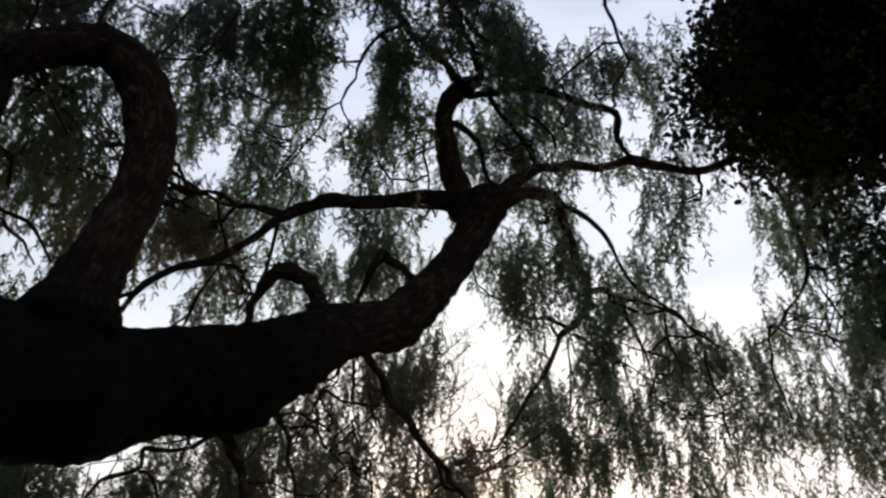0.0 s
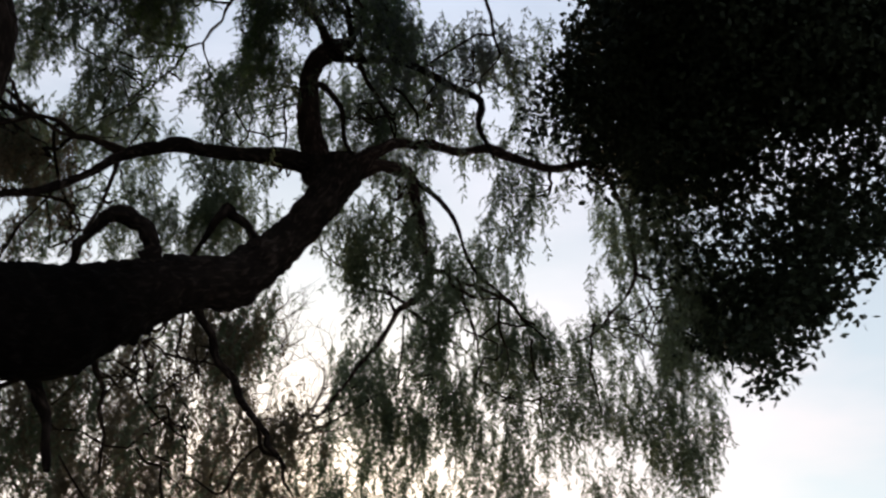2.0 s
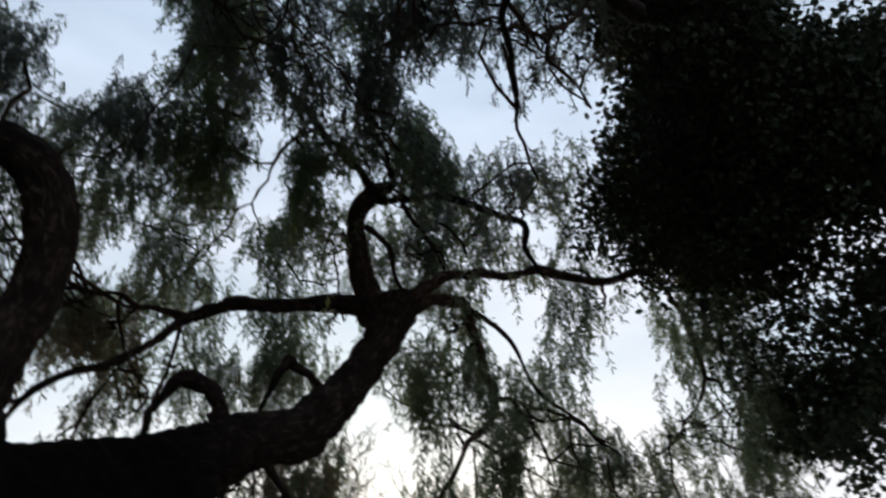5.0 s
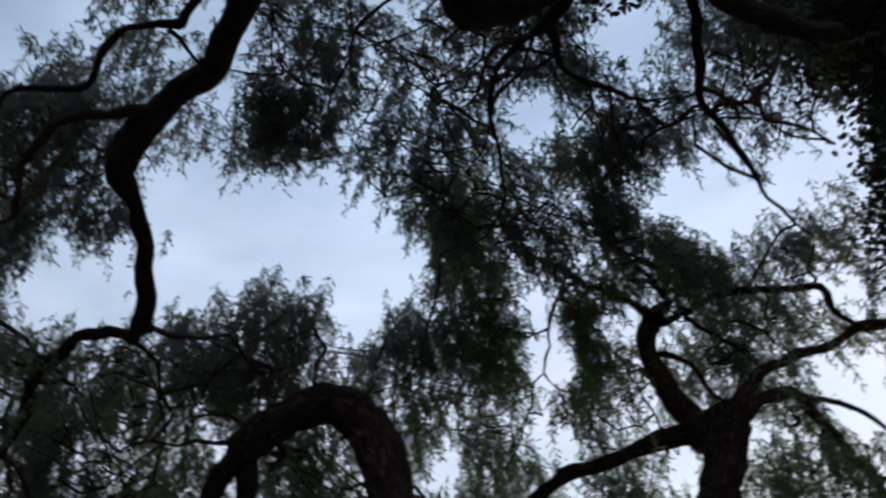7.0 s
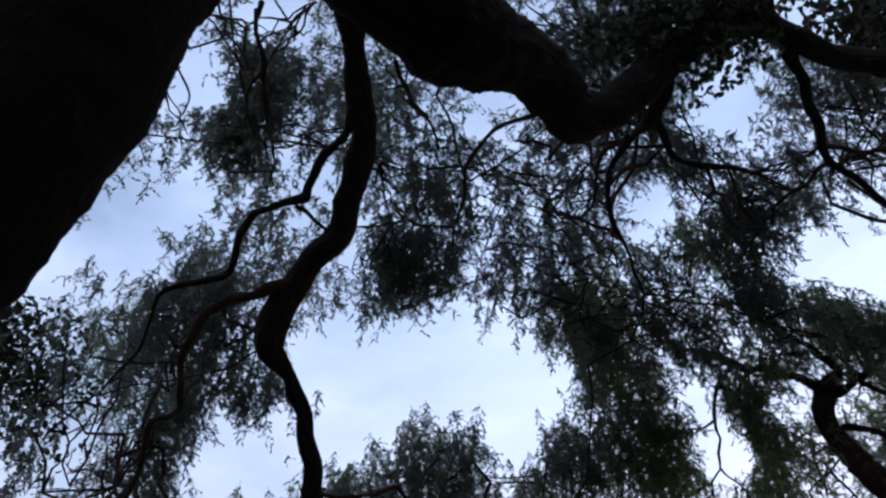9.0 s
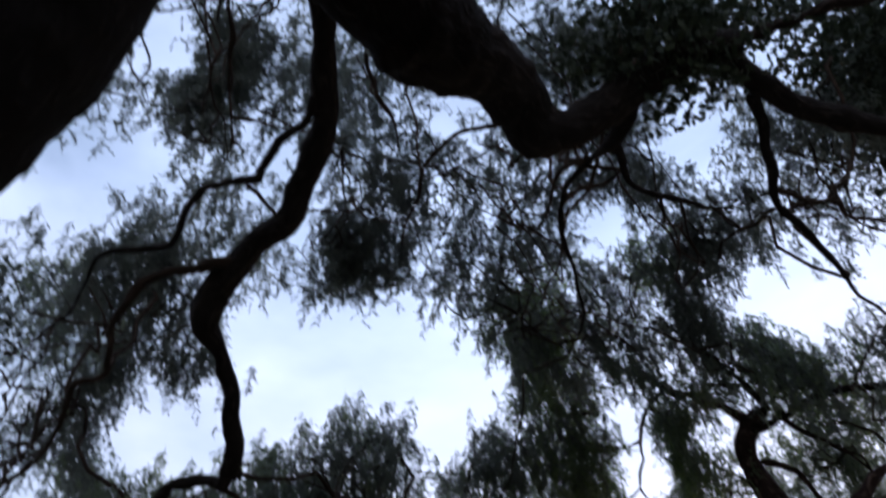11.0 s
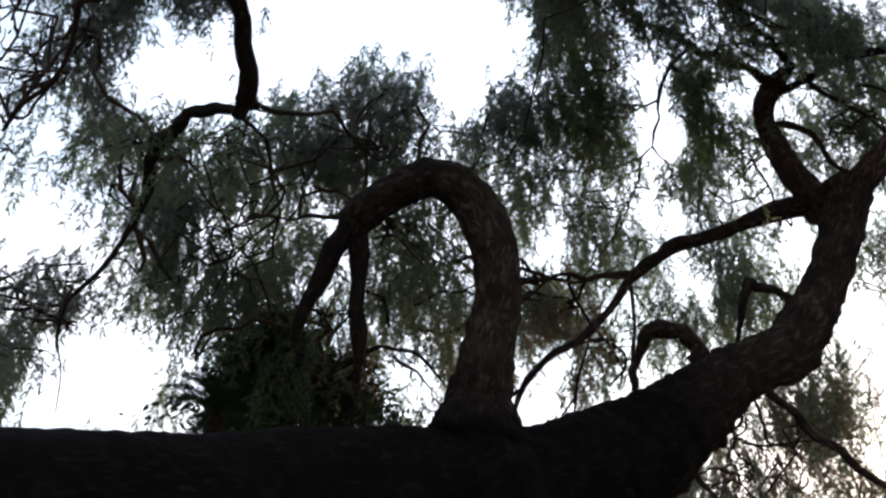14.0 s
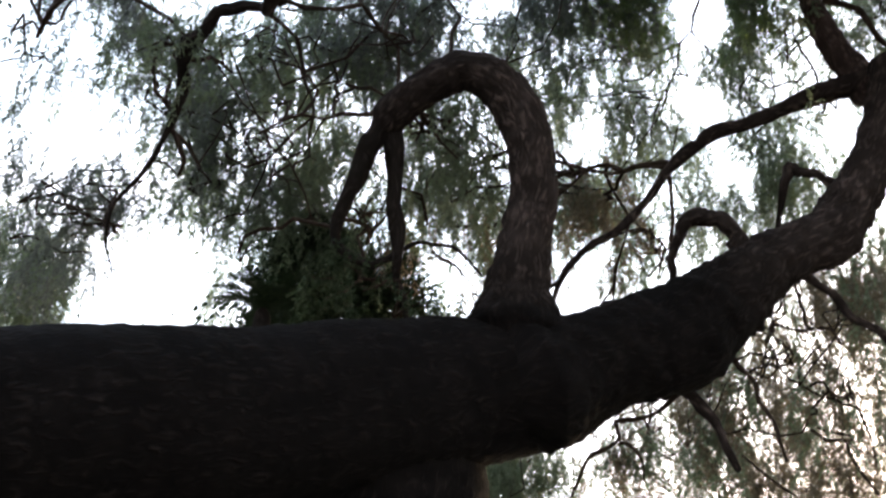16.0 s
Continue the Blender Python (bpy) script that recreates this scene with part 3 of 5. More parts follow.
limb(pepper, "twig", [(-1.20, 5.03, 5.43, 0.034), (-1.37, 4.98, 5.45, 0.030), (-1.56, 4.93, 5.44, 0.030), (-1.71, 4.75, 5.45, 0.025), (-1.91, 4.76, 5.34, 0.017), (-2.05, 4.77, 5.25, 0.013)])
limb(pepper, "twig", [(-1.26, 5.05, 5.40, 0.034), (-1.28, 5.08, 5.17, 0.025), (-1.34, 5.15, 4.84, 0.020), (-1.40, 5.19, 4.55, 0.016)])
limb(pepper, "twig", [(-1.56, 4.96, 5.04, 0.021), (-1.70, 5.05, 4.84, 0.016), (-1.84, 5.19, 4.53, 0.012)])
limb(pepper, "twig", [(-1.82, 4.88, 4.85, 0.016), (-1.61, 4.93, 4.89, 0.016), (-1.46, 4.96, 4.91, 0.012), (-1.37, 5.08, 4.76, 0.008)])
limb(pepper, "branch", [(0.17, 5.41, 5.76, 0.147), (0.10, 5.33, 5.95, 0.114), (0.05, 5.24, 6.06, 0.097), (-0.00, 5.15, 6.25, 0.089), (-0.02, 5.03, 6.46, 0.077), (0.03, 4.95, 6.61, 0.082), (0.14, 4.88, 6.68, 0.082), (0.24, 4.84, 6.71, 0.045)], LIT_REDDISH_BARK, label="branch with smooth reddish-grey bark")
limb(pepper, "branch", [(0.16, 4.90, 6.66, 0.063), (-0.02, 4.77, 6.80, 0.046), (-0.20, 4.64, 6.91, 0.041), (-0.37, 4.53, 7.01, 0.042), (-0.42, 4.40, 7.11, 0.037), (-0.60, 4.30, 7.18, 0.032), (-0.68, 4.20, 7.25, 0.023), (-0.75, 4.07, 7.34, 0.016), (-0.81, 3.84, 7.49, 0.012)], LIT_REDDISH_BARK, label="branch with smooth reddish-grey bark")
limb(pepper, "twig", [(-0.37, 4.52, 7.01, 0.028), (-0.55, 4.59, 6.94, 0.028), (-0.71, 4.73, 6.79, 0.023), (-0.75, 4.83, 6.69, 0.019), (-0.90, 4.93, 6.56, 0.014), (-1.08, 5.07, 6.38, 0.012), (-1.21, 5.20, 6.20, 0.009)])
limb(pepper, "twig", [(-0.70, 4.73, 6.80, 0.019), (-0.81, 4.72, 6.79, 0.016), (-0.91, 4.69, 6.80, 0.012)])
limb(pepper, "branch", [(0.22, 4.84, 6.66, 0.046), (0.26, 4.77, 6.72, 0.042), (0.19, 4.65, 6.82, 0.037), (0.13, 4.56, 6.91, 0.027), (0.09, 4.40, 7.04, 0.023)])
limb(pepper, "branch", [(0.11, 4.87, 6.62, 0.060), (0.27, 4.89, 6.60, 0.046), (0.43, 4.87, 6.61, 0.042), (0.68, 4.84, 6.61, 0.042), (0.96, 4.84, 6.56, 0.041), (1.19, 4.86, 6.49, 0.041), (1.38, 4.91, 6.40, 0.041), (1.38, 5.01, 6.29, 0.032), (1.48, 5.11, 6.14, 0.023), (1.56, 5.17, 6.06, 0.014)])
limb(pepper, "twig", [(0.35, 4.90, 6.59, 0.028), (0.51, 5.03, 6.44, 0.023), (0.63, 5.13, 6.32, 0.019), (0.73, 5.25, 6.17, 0.014)])
limb(pepper, "twig", [(0.65, 4.99, 6.47, 0.019), (0.79, 5.06, 6.37, 0.014), (0.91, 5.16, 6.25, 0.014)])
limb(pepper, "branch", [(0.03, 5.06, 6.44, 0.037), (0.16, 5.09, 6.40, 0.033), (0.24, 5.19, 6.29, 0.033), (0.33, 5.27, 6.12, 0.028), (0.46, 5.33, 5.96, 0.028)])
limb(pepper, "twig", [(-0.06, 5.13, 6.36, 0.028), (-0.17, 5.11, 6.38, 0.023), (-0.26, 5.15, 6.34, 0.019), (-0.30, 5.29, 6.18, 0.009)])
limb(pepper, "twig", [(-0.13, 5.16, 6.32, 0.019), (-0.23, 5.20, 6.28, 0.014), (-0.40, 5.24, 6.23, 0.009)])
limb(pepper, "branch", [(0.38, 5.34, 5.79, 0.110), (0.51, 5.25, 5.89, 0.091), (0.62, 5.21, 6.00, 0.064), (0.79, 5.20, 6.07, 0.051), (1.16, 5.22, 6.12, 0.046), (1.54, 5.20, 6.18, 0.046), (1.82, 5.25, 6.18, 0.047), (2.07, 5.31, 6.17, 0.042), (2.26, 5.23, 6.17, 0.037), (2.44, 5.14, 6.17, 0.028), (2.63, 5.20, 6.00, 0.023), (2.78, 5.34, 5.73, 0.023), (2.90, 5.48, 5.44, 0.023), (2.85, 5.67, 5.21, 0.018), (2.71, 5.85, 5.03, 0.014), (2.53, 5.99, 4.91, 0.009)], LIT_REDDISH_BARK, label="branch with smooth reddish-grey bark")
limb(pepper, "branch", [(0.42, 5.30, 5.84, 0.091), (0.58, 5.27, 5.86, 0.068), (0.76, 5.25, 5.86, 0.059), (0.92, 5.33, 5.81, 0.056), (1.02, 5.49, 5.66, 0.054), (1.10, 5.68, 5.45, 0.050), (1.19, 5.82, 5.30, 0.046), (1.12, 6.05, 5.14, 0.038), (0.96, 6.27, 5.01, 0.029), (0.83, 6.51, 4.79, 0.024), (0.64, 6.74, 4.59, 0.020), (0.49, 6.95, 4.38, 0.015)], LIT_REDDISH_BARK, label="branch with smooth reddish-grey bark")
limb(pepper, "branch", [(0.91, 5.34, 5.88, 0.041), (1.07, 5.37, 5.80, 0.037), (1.22, 5.41, 5.70, 0.032), (1.33, 5.58, 5.62, 0.028), (1.52, 5.79, 5.42, 0.023), (1.76, 5.92, 5.29, 0.019), (2.09, 6.05, 5.11, 0.016), (2.31, 6.16, 4.98, 0.012)])
limb(pepper, "twig", [(1.18, 5.83, 5.29, 0.033), (1.47, 5.88, 5.29, 0.023), (1.85, 5.95, 5.21, 0.019), (2.18, 6.06, 5.05, 0.014)])
limb(pepper, "twig", [(1.47, 5.90, 5.27, 0.019), (1.56, 6.00, 5.06, 0.014), (1.67, 6.20, 4.86, 0.012)])
limb(pepper, "twig", [(1.09, 6.15, 5.08, 0.024), (1.24, 6.21, 5.02, 0.019), (1.32, 6.28, 4.87, 0.019), (1.47, 6.33, 4.71, 0.014)])
limb(pepper, "twig", [(1.05, 6.18, 5.05, 0.019), (1.04, 6.33, 4.86, 0.014), (1.08, 6.47, 4.57, 0.012)])
limb(pepper, "branch", [(-0.56, 5.17, 4.39, 0.063), (-0.45, 5.31, 4.24, 0.051), (-0.33, 5.45, 4.09, 0.040), (-0.14, 5.64, 3.93, 0.036), (-0.02, 5.80, 3.78, 0.032), (0.08, 5.84, 3.68, 0.028), (0.21, 5.98, 3.58, 0.020)])
limb(pepper, "branch", [(-1.39, 4.90, 3.67, 0.056), (-1.30, 4.98, 3.54, 0.049), (-1.23, 5.04, 3.42, 0.042), (-1.17, 5.14, 3.17, 0.031)])
limb(pepper, "twig", [(-1.07, 5.00, 3.88, 0.026), (-0.99, 5.11, 3.67, 0.022), (-0.94, 5.20, 3.45, 0.018), (-0.91, 5.28, 3.22, 0.014)])
limb(pepper, "branch", [(-1.34, 4.83, 3.61, 0.031), (-1.47, 4.83, 3.51, 0.027), (-1.60, 4.81, 3.46, 0.024), (-1.73, 4.77, 3.45, 0.023), (-1.76, 4.79, 3.35, 0.020), (-1.90, 4.76, 3.29, 0.020), (-2.01, 4.75, 3.20, 0.016), (-2.10, 4.76, 3.04, 0.013)])
limb(pepper, "twig", [(-1.77, 4.80, 3.34, 0.017), (-1.70, 4.84, 3.29, 0.013), (-1.68, 4.90, 3.12, 0.010)])
limb(pepper, "twig", [(-0.71, 5.09, 4.30, 0.015), (-0.70, 5.16, 4.14, 0.012), (-0.81, 5.19, 4.07, 0.008), (-0.63, 5.34, 4.02, 0.008)])
limb(pepper, "twig", [(-2.62, 3.97, 4.56, 0.017), (-2.53, 4.09, 4.47, 0.013), (-2.46, 4.19, 4.38, 0.010)])
limb(pepper, "twig", [(-1.89, 4.77, 5.43, 0.021), (-1.79, 4.79, 5.45, 0.021), (-1.62, 4.89, 5.40, 0.021), (-1.46, 4.93, 5.41, 0.017), (-1.23, 5.01, 5.39, 0.025)])
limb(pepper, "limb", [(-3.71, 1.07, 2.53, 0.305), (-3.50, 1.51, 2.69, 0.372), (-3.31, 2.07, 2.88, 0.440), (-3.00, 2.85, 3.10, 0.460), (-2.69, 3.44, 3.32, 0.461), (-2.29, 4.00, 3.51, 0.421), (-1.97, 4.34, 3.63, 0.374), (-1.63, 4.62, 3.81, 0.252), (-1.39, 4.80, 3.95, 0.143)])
limb(pepper, "burr", [(-0.57, 5.10, 4.51, 0.174), (-0.38, 5.21, 4.55, 0.161), (-0.23, 5.25, 4.60, 0.138)], label="knobbly swollen bark")
limb(pepper, "twig", [(-0.82, 5.50, 4.56, 0.016), (-0.77, 5.59, 4.39, 0.016), (-0.85, 5.60, 4.35, 0.014), (-0.86, 5.62, 4.31, 0.012), (-0.89, 5.65, 4.22, 0.012), (-0.82, 5.71, 4.12, 0.010), (-0.85, 5.75, 4.01, 0.006)])
limb(pepper, "twig", [(-0.66, 5.55, 4.50, 0.016), (-0.63, 5.62, 4.38, 0.014), (-0.67, 5.65, 4.29, 0.014), (-0.64, 5.69, 4.20, 0.012), (-0.53, 5.70, 4.21, 0.012), (-0.48, 5.76, 4.08, 0.008)])
limb(pepper, "twig", [(-0.66, 6.02, 3.91, 0.014), (-0.58, 6.07, 3.79, 0.012), (-0.49, 6.11, 3.72, 0.012), (-0.48, 6.16, 3.54, 0.010), (-0.50, 6.21, 3.38, 0.006)])
limb(pepper, "twig", [(-0.80, 5.81, 3.56, 0.017), (-0.73, 5.84, 3.49, 0.015), (-0.62, 5.86, 3.46, 0.015), (-0.57, 5.91, 3.29, 0.013), (-0.52, 5.96, 3.12, 0.011)])
limb(pepper, "twig", [(-0.18, 5.81, 4.00, 0.024), (-0.11, 5.84, 3.93, 0.024), (-0.02, 5.88, 3.83, 0.020), (0.01, 5.92, 3.72, 0.020), (0.13, 5.94, 3.65, 0.018), (0.22, 5.99, 3.48, 0.012), (0.33, 6.03, 3.28, 0.008)])
limb(pepper, "twig", [(0.03, 5.92, 3.71, 0.016), (-0.07, 5.94, 3.63, 0.016), (-0.14, 5.99, 3.47, 0.016), (-0.22, 6.02, 3.36, 0.012), (-0.36, 5.99, 3.43, 0.010), (-0.48, 5.98, 3.44, 0.006)])
limb(pepper, "twig", [(-1.22, 5.57, 3.39, 0.014), (-1.08, 5.65, 3.22, 0.012), (-0.99, 5.69, 3.13, 0.011), (-0.87, 5.73, 3.03, 0.007)])
limb(pepper, "twig", [(1.38, 5.85, 5.19, 0.019), (1.51, 5.90, 5.06, 0.016), (1.60, 5.95, 4.92, 0.014), (1.69, 6.14, 4.74, 0.010)])
limb(pepper, "twig", [(1.81, 5.86, 5.20, 0.017), (1.84, 5.97, 4.97, 0.014), (1.92, 6.05, 4.78, 0.010), (1.93, 6.14, 4.58, 0.007)])
limb(pepper, "twig", [(2.65, 5.87, 5.04, 0.017), (2.64, 5.99, 4.83, 0.015), (2.69, 6.07, 4.62, 0.012), (2.77, 6.16, 4.34, 0.007)])
limb(pepper, "twig", [(2.14, 6.04, 4.89, 0.014), (2.22, 6.20, 4.50, 0.012), (2.30, 6.29, 4.22, 0.007)])
limb(pepper, "twig", [(-0.19, 5.14, 6.25, 0.016), (-0.15, 5.25, 6.12, 0.013), (-0.15, 5.40, 5.94, 0.011)])
limb(pepper, "twig", [(-0.86, 4.87, 6.47, 0.015), (-0.83, 4.94, 6.40, 0.013), (-0.79, 5.02, 6.32, 0.009)])
limb(pepper, "twig", [(-1.53, 5.31, 5.04, 0.014), (-1.47, 5.39, 4.94, 0.012), (-1.52, 5.46, 4.80, 0.010), (-1.56, 5.47, 4.76, 0.008)])
hanging_foliage(pepper, [(-1.42, 4.58, 6.80, 0.62, 0.43, 0.51), (-0.49, 5.02, 6.80, 0.20, 0.29, 1.00), (-1.04, 5.00, 6.80, 0.17, 0.34, 0.55), (0.51, 4.63, 6.80, 0.33, 0.26, 0.88), (-0.15, 4.44, 6.80, 0.25, 0.21, 0.57), (1.06, 5.54, 6.80, 0.49, 0.39, 0.58), (1.62, 4.81, 6.80, 0.27, 0.47, 0.60), (1.26, 4.35, 6.80, 0.21, 0.19, 0.56), (-1.85, 5.36, 6.80, 0.47, 0.34, 0.43), (-2.30, 5.59, 6.80, 0.30, 0.38, 0.69), (-1.58, 5.94, 6.72, 0.24, 0.19, 0.78), (-0.80, 6.01, 6.80, 0.32, 0.22, 0.66), (-0.37, 5.84, 6.80, 0.26, 0.24, 0.36), (0.32, 5.90, 6.80, 0.29, 0.32, 0.37), (0.81, 6.04, 6.79, 0.27, 0.19, 0.49)])
hanging_foliage(pepper, [(-1.74, 5.80, 6.20, 0.38, 0.23, 0.51), (-2.01, 6.05, 5.73, 0.56, 0.28, 0.49), (-1.20, 6.12, 5.95, 0.23, 0.28, 0.75), (-0.70, 6.13, 6.03, 0.28, 0.28, 0.75), (-0.27, 6.09, 6.14, 0.13, 0.21, 0.49), (-2.27, 6.17, 5.42, 0.38, 0.23, 0.74), (-1.24, 6.36, 5.56, 0.21, 0.13, 0.64), (-0.74, 6.33, 5.74, 0.23, 0.15, 0.85), (0.73, 6.12, 6.05, 0.23, 0.26, 0.57), (0.43, 6.45, 5.59, 0.26, 0.33, 0.60), (0.86, 6.39, 5.62, 0.28, 0.38, 0.71), (1.13, 6.13, 5.95, 0.18, 0.31, 0.46), (1.90, 5.97, 5.91, 0.28, 0.38, 0.78), (1.93, 5.66, 6.29, 0.38, 0.21, 0.53)])
hanging_foliage(pepper, [(2.04, 7.53, 6.09, 0.46, 0.36, 0.85), (2.55, 7.53, 5.83, 0.42, 0.36, 0.90), (1.00, 8.23, 5.11, 0.55, 0.61, 0.70), (1.74, 8.07, 5.18, 0.55, 0.67, 0.71), (2.53, 7.93, 5.01, 0.58, 0.67, 0.54), (3.27, 7.61, 5.13, 0.52, 0.73, 0.52), (3.80, 7.21, 5.43, 0.55, 0.85, 0.64), (3.44, 6.76, 6.44, 0.36, 0.55, 0.57), (3.09, 7.39, 5.70, 0.24, 0.18, 0.51), (2.42, 7.19, 6.44, 0.24, 0.24, 0.65)])
hanging_foliage(pepper, [(-0.41, 6.78, 4.78, 0.38, 0.40, 0.93), (-0.79, 6.89, 4.46, 0.38, 0.46, 0.70), (-1.45, 6.86, 4.28, 0.40, 0.40, 0.50), (-2.23, 6.75, 3.98, 0.61, 0.18, 0.46), (0.10, 7.04, 4.18, 0.33, 0.23, 0.87), (-1.09, 6.72, 4.74, 0.28, 0.20, 0.40), (0.39, 6.97, 4.35, 0.20, 0.25, 0.68)], 1.0, BROWNISH)
hanging_foliage(pepper, [(4.42, 7.75, 4.83, 0.45, 0.58, 0.62), (3.96, 8.06, 4.67, 0.38, 0.64, 0.59), (3.37, 8.38, 4.49, 0.38, 0.64, 0.48), (2.68, 8.65, 4.40, 0.45, 0.64, 0.48), (2.04, 8.85, 4.31, 0.45, 0.64, 0.51), (1.14, 9.03, 4.24, 0.51, 0.58, 0.88), (4.42, 7.18, 6.00, 0.35, 0.51, 1.00)])
hanging_foliage(pepper, [(0.24, 9.01, 4.54, 0.38, 0.58, 0.96), (-0.44, 9.03, 4.44, 0.45, 0.64, 0.68), (-1.14, 9.01, 4.33, 0.51, 0.64, 0.67), (-1.73, 8.91, 4.33, 0.45, 0.70, 0.83), (-1.50, 8.68, 5.14, 0.48, 0.38, 0.49)], 1.0, BROWNISH)
hanging_foliage(pepper, [(-4.35, 2.86, 6.41, 0.33, 0.21, 0.95), (-4.10, 3.16, 6.43, 0.38, 0.33, 0.74), (-3.69, 3.35, 6.63, 0.26, 0.31, 0.57), (-3.27, 3.56, 6.77, 0.31, 0.33, 0.77), (-3.09, 3.96, 6.58, 0.45, 0.26, 1.00), (-4.45, 3.35, 5.98, 0.35, 0.33, 0.69), (-3.99, 3.55, 6.24, 0.35, 0.33, 0.70), (-4.39, 3.74, 5.71, 0.35, 0.28, 0.56), (-4.67, 3.75, 5.37, 0.19, 0.28, 0.47), (-4.08, 3.97, 5.81, 0.35, 0.35, 0.58), (-4.38, 4.08, 5.36, 0.31, 0.21, 0.58)])
hanging_foliage(pepper, [(-3.71, 4.07, 6.80, 0.35, 0.30, 0.77), (-4.23, 4.51, 5.97, 0.35, 0.38, 0.72), (-4.09, 4.86, 5.72, 0.28, 0.30, 0.60), (-3.26, 5.10, 6.14, 0.38, 0.48, 0.83), (-3.54, 5.30, 5.67, 0.23, 0.28, 0.58), (-2.98, 5.49, 5.85, 0.13, 0.28, 0.85), (-2.22, 4.54, 6.88, 0.27, 0.29, 0.60), (-2.52, 3.55, 6.88, 0.41, 0.34, 0.85), (-2.51, 5.84, 5.67, 0.15, 0.23, 0.46), (-2.24, 5.95, 5.65, 0.23, 0.28, 0.42), (-2.93, 4.92, 6.54, 0.23, 0.15, 0.69)])
hanging_foliage(pepper, [(-3.35, 5.27, 6.60, 0.43, 0.32, 0.58), (-3.32, 5.63, 6.21, 0.40, 0.24, 0.54), (-3.52, 5.93, 5.65, 0.27, 0.16, 0.58), (-1.83, 6.04, 6.52, 0.32, 0.22, 0.59), (-1.22, 6.05, 6.69, 0.24, 0.19, 0.56), (-0.69, 6.17, 6.65, 0.35, 0.22, 0.69), (-1.86, 6.55, 5.79, 0.40, 0.19, 0.59), (-0.99, 6.68, 5.89, 0.30, 0.19, 0.98), (-2.31, 6.16, 6.15, 0.32, 0.24, 0.32), (-0.45, 5.33, 6.80, 0.20, 0.23, 0.47)])
hanging_foliage(pepper, [(-3.35, 5.61, 6.33, 0.40, 0.40, 0.60), (-1.99, 5.92, 6.68, 0.40, 0.30, 0.54), (-2.04, 6.42, 5.99, 0.40, 0.40, 0.42), (-0.84, 6.51, 6.23, 0.35, 0.30, 0.72), (-1.23, 6.16, 6.62, 0.19, 0.24, 0.50), (-1.77, 4.89, 6.93, 0.30, 0.35, 0.40), (-2.50, 4.36, 6.93, 0.29, 0.20, 0.75)])
hanging_foliage(pepper, [(-3.83, 3.96, 6.89, 0.36, 0.28, 0.40), (-3.34, 4.20, 6.89, 0.38, 0.20, 0.60), (-2.73, 3.95, 6.89, 0.29, 0.21, 0.47), (-4.70, 4.28, 6.89, 0.39, 0.30, 0.32), (-4.25, 4.85, 6.79, 0.25, 0.25, 0.49), (-3.54, 5.34, 6.83, 0.30, 0.30, 0.49), (-3.42, 5.72, 6.49, 0.25, 0.25, 0.41), (-3.76, 5.80, 6.12, 0.28, 0.30, 0.59), (-2.34, 6.37, 6.29, 0.36, 0.33, 0.36), (-2.14, 6.69, 5.91, 0.30, 0.22, 0.37), (-1.00, 6.74, 6.23, 0.30, 0.28, 0.56), (-1.51, 6.72, 6.12, 0.19, 0.19, 0.42)])
hanging_foliage(pepper, [(-4.54, 3.48, 6.50, 0.43, 0.38, 0.27), (-3.88, 4.40, 6.29, 0.23, 0.20, 0.38)])
hanging_foliage(pepper, [(-0.19, 5.79, 6.98, 0.29, 0.29, 0.39), (0.68, 5.78, 6.98, 0.35, 0.24, 0.46), (0.79, 6.23, 6.50, 0.35, 0.35, 0.66), (0.04, 6.29, 6.49, 0.30, 0.24, 0.40), (-0.67, 5.93, 6.90, 0.24, 0.27, 0.44), (-3.82, 1.45, 6.98, 0.31, 0.25, 0.44), (-4.08, 1.99, 6.98, 0.30, 0.21, 0.67), (-4.65, 2.39, 6.98, 0.33, 0.20, 0.55), (-3.49, 1.79, 6.98, 0.24, 0.22, 0.47)])
hanging_foliage(pepper, [(-3.18, 6.41, 3.86, 0.46, 0.13, 0.64), (-2.71, 6.62, 3.85, 0.40, 0.13, 0.32), (-2.23, 6.76, 3.96, 0.28, 0.15, 0.32), (-3.30, 6.40, 3.70, 0.30, 0.15, 0.73)])
hanging_foliage(pepper, [(-3.58, 6.81, 3.91, 0.38, 0.27, 1.00), (-3.48, 6.85, 3.93, 0.30, 0.19, 0.66), (-3.12, 7.05, 3.85, 0.30, 0.22, 0.37), (-3.74, 6.78, 3.77, 0.24, 0.13, 0.71), (-2.26, 7.33, 3.94, 0.32, 0.32, 0.27)])
hanging_foliage(pepper, [(-1.01, 3.37, 6.99, 0.19, 0.41, 0.88), (-1.21, 3.69, 6.99, 0.18, 0.27, 1.00), (-1.10, 4.59, 6.75, 0.26, 0.45, 0.41), (-0.50, 4.84, 6.59, 0.21, 0.28, 1.00), (0.00, 4.34, 6.99, 0.14, 0.16, 0.69), (-0.02, 3.43, 6.99, 0.13, 0.15, 0.52)])
hanging_foliage(pepper, [(-0.74, 4.06, 6.99, 0.27, 0.27, 0.76)])

crown_fill(pepper, 165, (-28, 62), (20, 45))
crown_fill(pepper, 24, (-28, 0), (10, 20))
crown_fill(pepper, 46, (0, 62), (10, 24), BROWNISH)
